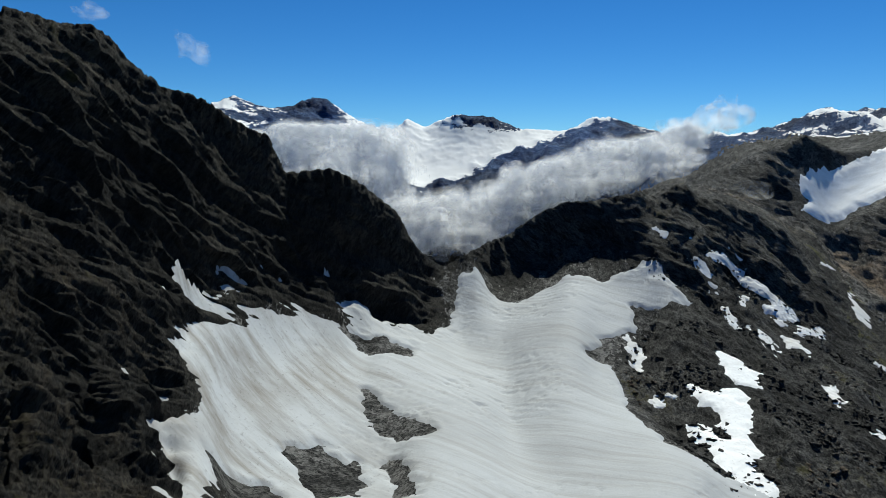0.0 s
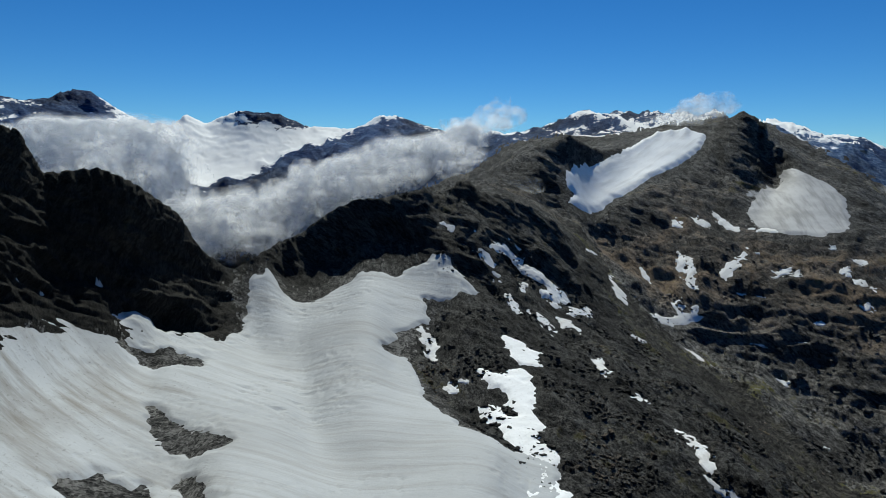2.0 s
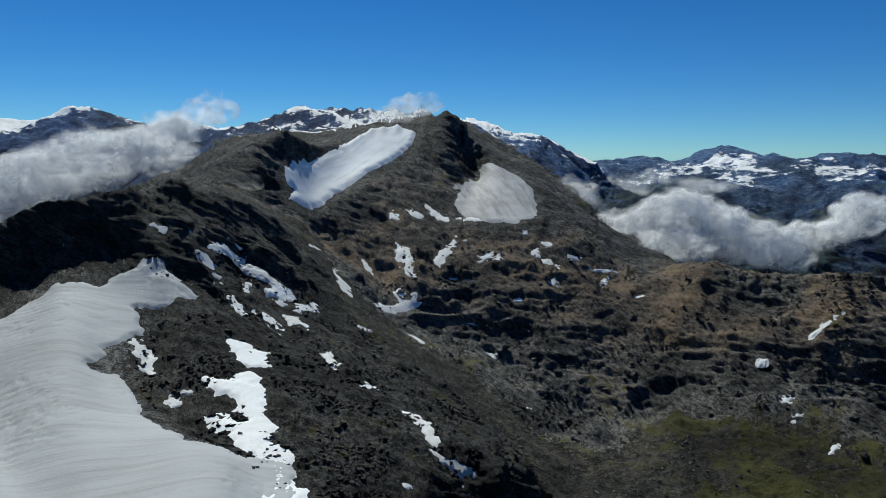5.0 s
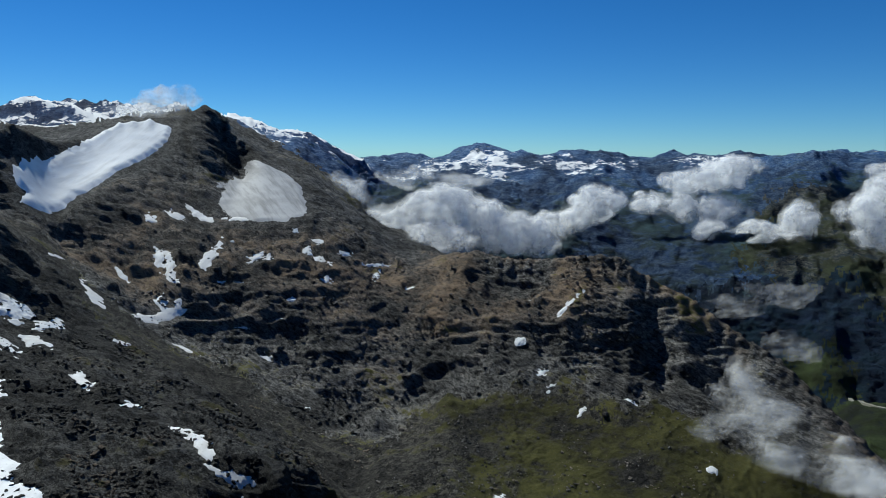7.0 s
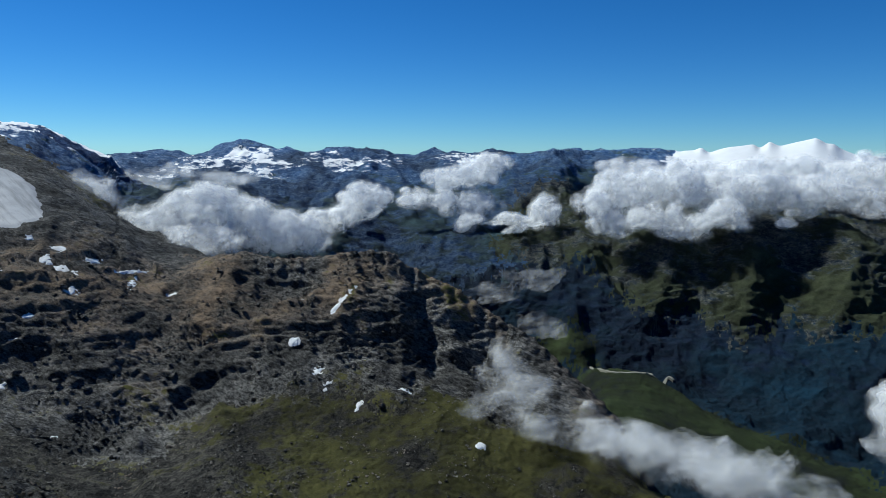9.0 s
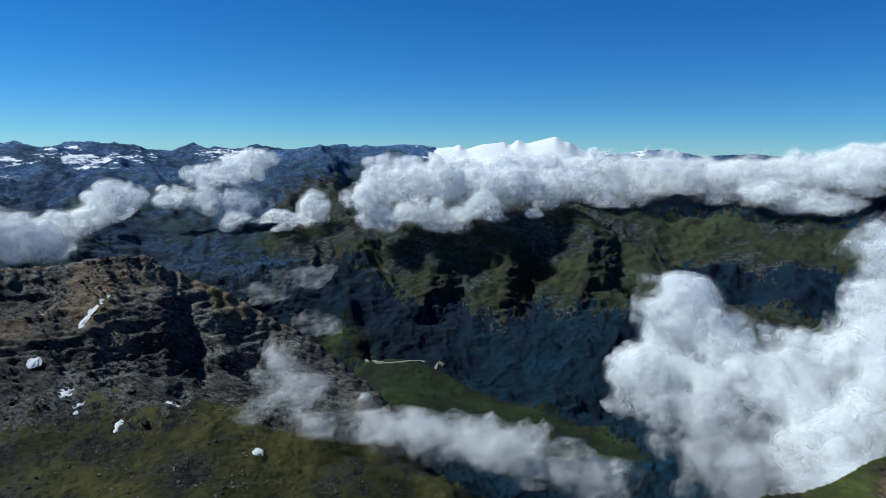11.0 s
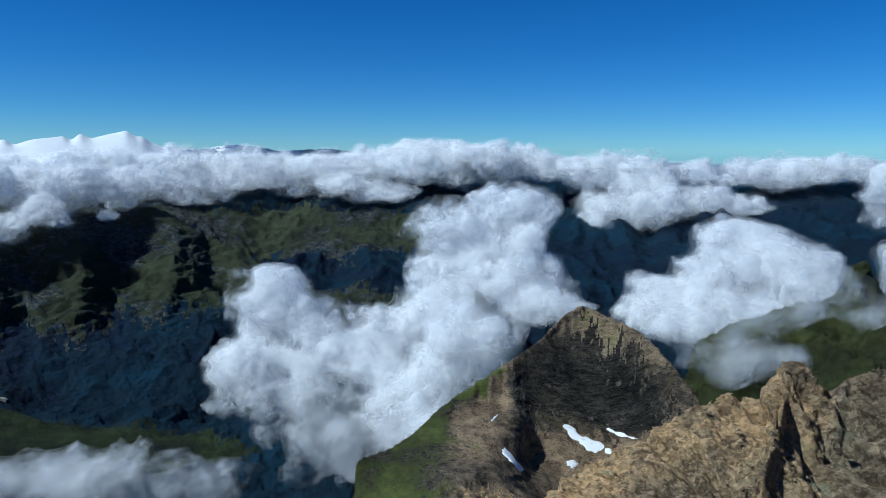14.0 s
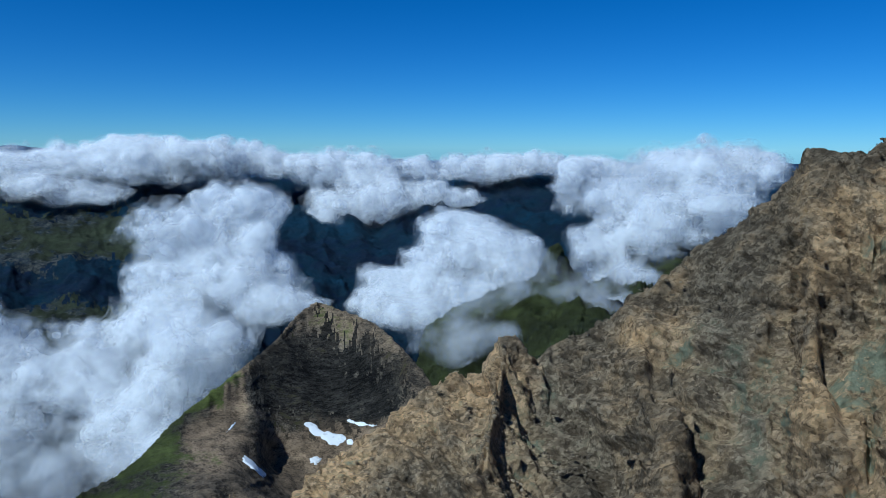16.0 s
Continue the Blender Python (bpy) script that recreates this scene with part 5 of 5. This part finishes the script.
def cloud_material(name, opacity, low, high):
    """Droplets: light scatters forwards and back alike, and the rim frays where the noise is thin."""
    m, nodes, links, bsdf = material(name)
    out = nodes["Material Output"]
    nodes.remove(bsdf)
    diffuse, through_light, white = nodes.new("ShaderNodeBsdfDiffuse"), nodes.new("ShaderNodeBsdfTranslucent"), nodes.new("ShaderNodeMixShader")
    for s in (diffuse, through_light):
        s.inputs["Color"].default_value = (0.97, 0.975, 0.98, 1)
    white.inputs["Fac"].default_value = 0.68
    links.new(diffuse.outputs[0], white.inputs[1])
    links.new(through_light.outputs[0], white.inputs[2])
    geo, n = nodes.new("ShaderNodeNewGeometry"), nodes.new("ShaderNodeTexNoise")
    n.inputs["Scale"].default_value, n.inputs["Detail"].default_value, n.inputs["Roughness"].default_value = 0.016, 9, 0.68
    n.inputs["Distortion"].default_value = 0.5
    links.new(geo.outputs["Position"], n.inputs["Vector"])
    bump = nodes.new("ShaderNodeBump")
    bump.inputs["Strength"].default_value, bump.inputs["Distance"].default_value = 0.25, 22
    links.new(n.outputs["Fac"], bump.inputs["Height"])
    soft = nodes.new("ShaderNodeVectorMath")
    soft.operation = "MULTIPLY_ADD"
    links.new(bump.outputs["Normal"], soft.inputs[0])
    soft.inputs[1].default_value = (0.64, 0.64, 0.64)
    soft.inputs[2].default_value = (0.0, 0.0, 0.36)
    unit = nodes.new("ShaderNodeVectorMath")
    unit.operation = "NORMALIZE"
    links.new(soft.outputs[0], unit.inputs[0])
    links.new(unit.outputs[0], diffuse.inputs["Normal"])
    clear, mix = nodes.new("ShaderNodeBsdfTransparent"), nodes.new("ShaderNodeMixShader")
    span = nodes.new("ShaderNodeMapRange")
    links.new(n.outputs["Fac"], span.inputs["Value"])
    span.inputs["From Min"].default_value, span.inputs["From Max"].default_value = low, high
    span.inputs["To Max"].default_value = opacity
    links.new(span.outputs["Result"], mix.inputs["Fac"])
    links.new(clear.outputs[0], mix.inputs[1])
    links.new(white.outputs[0], mix.inputs[2])
    links.new(mix.outputs[0], out.inputs["Surface"])
    return m


CLOUD_CORE = cloud_material("cloud_core", 0.8, 0.2, 0.5)
VEILS = [cloud_material("cloud_veil_%s" % k, o, low, high) for k, o, low, high in (
    ("faint", 0.1, 0.42, 0.68), ("thin", 0.14, 0.4, 0.66), ("soft", 0.18, 0.36, 0.62), ("dense", 0.24, 0.32, 0.58), ("thick", 0.32, 0.28, 0.54), ("heavy", 0.45, 0.24, 0.5))]


def cloud(label, kind, cell, seed, puffs):
    """A cloud of overlapping puffs (x, y, z, radius, half height): soft veils round a thick core."""
    p = np.array(puffs, float) * ((1, 1, 1, 0.88, 0.9) if kind == "thick" else (1, 1, 1, 1, 1))
    reach = p[:, 3:4].max() * 0.35
    lo = (p[:, :3] - p[:, [3, 3, 4]] * 1.75).min(0) - reach * 0.2
    hi = (p[:, :3] + p[:, [3, 3, 4]] * 1.75).max(0) + reach * 0.2
    n = np.ceil((hi - lo) / cell).astype(int) + 2
    gx, gy, gz = np.meshgrid(*[lo[k] + cell * np.arange(n[k]) for k in range(3)], indexing="ij")
    f = np.zeros(gx.shape)
    size = float(np.median(p[:, 4])) * 1.3
    # the air stirs the puffs: shift them by slow noise
    sx, sy, sz = [(noise3(gx / (size * 1.7), gy / (size * 1.7), gz / (size * 1.2), seed + 100 + k) - 0.5) * size * 1.3 for k in range(3)]
    for x, y, z, r, h in p:
        q = ((gx + sx - x) / r) ** 2 + ((gy + sy - y) / r) ** 2 + ((gz + sz * 0.7 - z) / h) ** 2
        f += np.clip(1 - q / 2.6, 0, 1) ** 2
    f = np.sqrt(f)
    live = f > 0.02
    x, y, z = gx[live], gy[live], gz[live]
    d = 0
    for k, gain in ((1.1, 0.5), (0.5, 0.4), (0.24, 0.28), (0.12, 0.18)):
        if size * k < cell * 1.6:
            break
        d = d + gain * (2.4 * np.abs(2 * noise3(x / (size * k), y / (size * k), z / (size * k), seed) - 1) - 1.0)
    f[live] = f[live] + d * (0.46 if kind == "thick" else 0.7)
    f[~live] = -0.3
    for k in (0, -1):
        f[k], f[:, k], f[:, :, k] = -0.3, -0.3, -0.3
    if kind == "thick":
        levels = list(zip((0.2, 0.3, 0.4, 0.5, 0.6, 0.7, 0.82), (*VEILS, CLOUD_CORE)))
    elif kind == "faint":
        levels = [(0.38, VEILS[0]), (0.55, VEILS[0]), (0.75, VEILS[0])]
    else:
        levels = list(zip((0.25, 0.38, 0.5, 0.62, 0.74, 0.88), (VEILS[0], VEILS[0], VEILS[0], VEILS[1], VEILS[1], VEILS[2])))
    top = None
    for level, mat in reversed(levels):
        coarse = level < 0.4
        co, quads = surface(f[::2, ::2, ::2] if coarse else f, level, lo, cell * 2 if coarse else cell)
        if not len(quads):
            continue
        me = bpy.data.meshes.new("cloud" if top is None else "veil")
        me.from_pydata(co, [], quads)
        me.shade_smooth()
        me.materials.append(mat)
        ob = new("cloud" if top is None else "veil", me)
        if top is None:
            top = tagged(ob, label, "cloud", "clouds")
        else:
            ob.parent = top


cloud("billowing white cloud bank filling the pass behind the ridge", "thick", 10, 1, [
    (-520, 2445, 833, 106, 73), (-406, 2467, 809, 125, 96), (-263, 2436, 791, 142, 112), (-169, 2494, 821, 81, 80),
    (-418, 2312, 762, 118, 82), (-266, 2285, 671, 150, 98), (-113, 2197, 552, 178, 103), (31, 2200, 553, 178, 119),
    (181, 2293, 619, 151, 90), (297, 2331, 674, 153, 100), (433, 2361, 732, 138, 93), (571, 2383, 771, 121, 81),
    (691, 2403, 800, 131, 85), (792, 2424, 850, 105, 86), (850, 2457, 900, 80, 49), (597, 2325, 716, 204, 75),
    (790, 2266, 775, 115, 64), (-530, 2494, 877, 72, 53),
])
cloud("thin white cloud plume drifting off the pyramid peak", "wisp", 10.8, 2, [
    (950, 2420, 957, 66, 44), (992, 2403, 937, 52, 34), (884, 2445, 919, 71, 35), (822, 2467, 919, 71, 31),
])
cloud("thin white cloud cap behind the snow peak", "wisp", 10.8, 3, [
    (1429, 1953, 952, 60, 33), (1480, 1915, 970, 59, 33), (1516, 1887, 979, 51, 23), (1471, 1934, 1004, 20, 23),
    (1384, 1985, 924, 60, 23), (1858, 2847, 949, 121, 43), (1722, 2932, 914, 122, 48), (1651, 2972, 922, 73, 43),
])
cloud("soft white cloud bank behind the rock wall", "thick", 8.5, 4, [
    (1822, 1484, 664, 56, 39), (1759, 1236, 589, 91, 52), (1813, 1155, 595, 92, 75), (1892, 1123, 642, 79, 54),
    (1925, 1064, 606, 95, 70), (1929, 950, 557, 110, 61), (1972, 856, 538, 95, 49), (1745, 1076, 547, 117, 46),
    (2353, 844, 608, 70, 61), (2376, 776, 628, 62, 47), (2278, 902, 572, 90, 44), (1748, 1336, 595, 76, 33),
])
cloud("white cumulus puffs over the far slopes", "thick", 9, 5, [
    (2806, 731, 602, 72, 46), (2931, 640, 681, 74, 55), (2954, 523, 706, 97, 59), (3017, 449, 754, 98, 43),
    (2834, 617, 580, 63, 46), (2860, 479, 582, 84, 49), (2807, 492, 516, 58, 32), (2793, 200, 572, 64, 55),
    (2791, 230, 504, 90, 35), (2786, 284, 491, 65, 28),
])
cloud("heaped white cumulus over the green mountain", "thick", 8.5, 6, [
    (2650, -8, 621, 76, 56), (2698, -93, 663, 87, 66), (2745, -160, 678, 119, 66), (2734, -292, 690, 120, 66),
    (2599, -67, 552, 94, 55), (2593, -192, 593, 94, 55), (2578, -338, 551, 105, 52), (2562, -442, 583, 86, 52),
    (2763, -454, 655, 143, 80), (2782, -620, 677, 125, 69), (2620, -653, 565, 48, 27), (2796, -769, 620, 85, 46),
    (2866, -887, 673, 153, 64), (2683, 302, 537, 113, 26),
])
cloud("long bank of white cumulus along the horizon", "thick", 17, 7, [
    (3945, -194, 700, 150, 60),
    (3917, -512, 690, 160, 70),
    (3866, -809, 710, 170, 75),
    (3805, -1059, 715, 160, 70),
    (3742, -1266, 733, 170, 75),
    (4238, -384, 663, 215, 60), (4181, -791, 649, 248, 67), (3992, -1096, 623, 241, 88), (3783, -1374, 600, 262, 108),
    (3690, -1607, 671, 258, 118), (3571, -1857, 660, 226, 105), (3456, -2064, 680, 194, 108), (3351, -2230, 744, 163, 90),
    (3223, -2411, 719, 212, 93), (3079, -2592, 752, 206, 81), (3212, -2021, 588, 208, 61), (3079, -2219, 582, 152, 55),
    (3146, -2510, 726, 202, 101), (2942, -2746, 698, 255, 111),
])
cloud("long bank of white cumulus along the horizon", "thick", 17, 8, [
    (3056, -2619, 737, 191, 91), (2882, -2810, 722, 195, 82), (2686, -2998, 722, 170, 78), (2425, -3067, 679, 168, 99),
    (2227, -3214, 648, 198, 127), (2193, -2955, 480, 187, 125), (1998, -3090, 539, 161, 121), (2251, -2838, 398, 105, 77),
    (2019, -3482, 694, 146, 80), (1850, -3314, 547, 139, 98), (1811, -3723, 676, 181, 77), (1643, -3925, 702, 216, 60),
    (1391, -4021, 712, 183, 54), (1686, -3400, 533, 139, 71),
])
cloud("low white cloud layer along the far horizon", "thick", 20, 9, [
    (3355, -2179, 709, 229, 75), (3480, -1973, 683, 221, 72), (1068, -3855, 688, 227, 61), (698, -3837, 696, 243, 95),
    (359, -3783, 704, 230, 85), (3209, -2388, 679, 211, 88), (2843, -2670, 770, 193, 66),
])
cloud("tall grey-white cloud rising out of the valley", "thick", 6.5, 10, [
    (1220, -577, 546, 54, 34), (1197, -624, 521, 49, 40), (1203, -544, 488, 57, 47), (1144, -618, 455, 77, 56),
    (1175, -507, 414, 65, 45), (1128, -538, 366, 83, 50), (1070, -646, 402, 84, 64), (1049, -733, 445, 77, 56),
    (956, -692, 369, 99, 61), (1014, -814, 483, 78, 67), (1024, -879, 562, 80, 69), (1070, -902, 647, 72, 60),
    (1024, -954, 601, 83, 71), (1073, -1048, 674, 77, 54), (859, -764, 461, 87, 68), (818, -658, 360, 73, 39),
    (848, -918, 520, 74, 36), (803, -958, 538, 37, 18), (960, -1019, 603, 72, 60),
    (896, -1009, 555, 60, 39), (913, -925, 540, 77, 57), (987, -1062, 667, 58, 46),
])
cloud("pale mist hanging below the tall cloud", "wisp", 10.8, 11, [
    (961, -536, 365, 91, 41), (848, -529, 349, 69, 37), (779, -543, 386, 58, 36), 
    (878, -479, 335, 46, 37),
])
cloud("white cloud behind the brown scree peak", "thick", 7, 12, [
    (780, -1162, 528, 52, 35), (715, -1145, 503, 71, 43), (682, -1223, 527, 83, 61), (664, -1289, 590, 75, 63),
    (655, -1350, 621, 66, 39), (589, -1325, 592, 64, 46), (524, -1352, 593, 43, 37), (627, -1082, 493, 66, 37),
    (576, -1166, 514, 78, 38), (529, -1275, 556, 61, 30),
])
cloud("grey-white cloud drifting round the grassy summit", "thick", 9, 13, [
    (440, -1434, 601, 54, 64), (372, -1505, 585, 89, 76), (400, -1652, 673, 109, 71), (252, -1479, 645, 94, 72),
    (282, -1778, 725, 112, 73), (220, -1887, 780, 90, 58), (137, -1494, 695, 81, 59), (109, -1797, 756, 83, 47),
    (281, -1269, 569, 65, 36), (299, -1111, 546, 42, 21), (563, -1919, 712, 86, 56),
])
cloud("thin mist drifting over the grassy hollow", "wisp", 9.6, 14, [
    (1143, 128, 454, 29, 25), (1117, 88, 437, 35, 29), (1111, 142, 423, 50, 25), (1078, 66, 405, 48, 28),
    (1116, 179, 398, 43, 15), (1000, -11, 400, 36, 19), (958, -56, 399, 48, 27), (934, -110, 401, 46, 27),
    (905, -165, 407, 44, 22), (876, -208, 421, 36, 21), (1029, 45, 390, 46, 18),
])
cloud("thin mist over the valley edge", "wisp", 9.6, 15, [
    (878, -200, 401, 42, 27), (857, -274, 380, 42, 23), (837, -332, 368, 34, 23), (939, -35, 404, 36, 25),
    (921, -128, 405, 43, 25),
])
cloud("shreds of thin white cloud over the valley", "faint", 10.8, 16, [
    (2283, 283, 395, 40, 16), (2242, 188, 389, 56, 26), (2297, 121, 402, 36, 23), (2179, 304, 356, 65, 22),
    (1895, 139, 328, 56, 27), (1898, 94, 316, 39, 19),
])
cloud("faint wisp of cloud in the blue sky", "faint", 12.0, 17, [
    (-790, 2266, 1136, 55, 41), (-821, 2255, 1165, 22, 22), (-1060, 2153, 1228, 46, 39),
])
cloud("thin mist at the foot of the dark hill", "faint", 10.8, 18, [
    (557, 1371, 745, 38, 15), (601, 1352, 747, 35, 17),
])
cloud("thin white mist in front of the far range", "wisp", 14.4, 19, [
    (2692, 1908, 670, 96, 47), (2766, 1800, 710, 71, 28), (2874, 1621, 681, 118, 23), (1763, 1477, 680, 67, 43),
    (1771, 1388, 637, 56, 32),
])
cloud("thin mist drifting over the grassy summit", "wisp", 9.6, 20, [
    (418, -797, 579, 45, 22), (399, -862, 599, 45, 20), (375, -905, 611, 40, 16), (388, -756, 555, 45, 16),
    (348, -787, 568, 40, 14), (276, -961, 594, 40, 30), (246, -918, 574, 30, 25), (371, -982, 624, 40, 18),
])
cloud("soft grey mist lying along the valley edge", "wisp", 9.6, 21, [
    (1002, 124, 486, 24, 24), (986, 91, 457, 30, 18), (949, 146, 441, 34, 14), (947, 72, 415, 36, 14),
    (930, -9, 416, 34, 17), (915, -92, 404, 38, 18), (895, -163, 392, 40, 20), (869, -234, 379, 42, 18),
    (837, -304, 365, 40, 16),
])
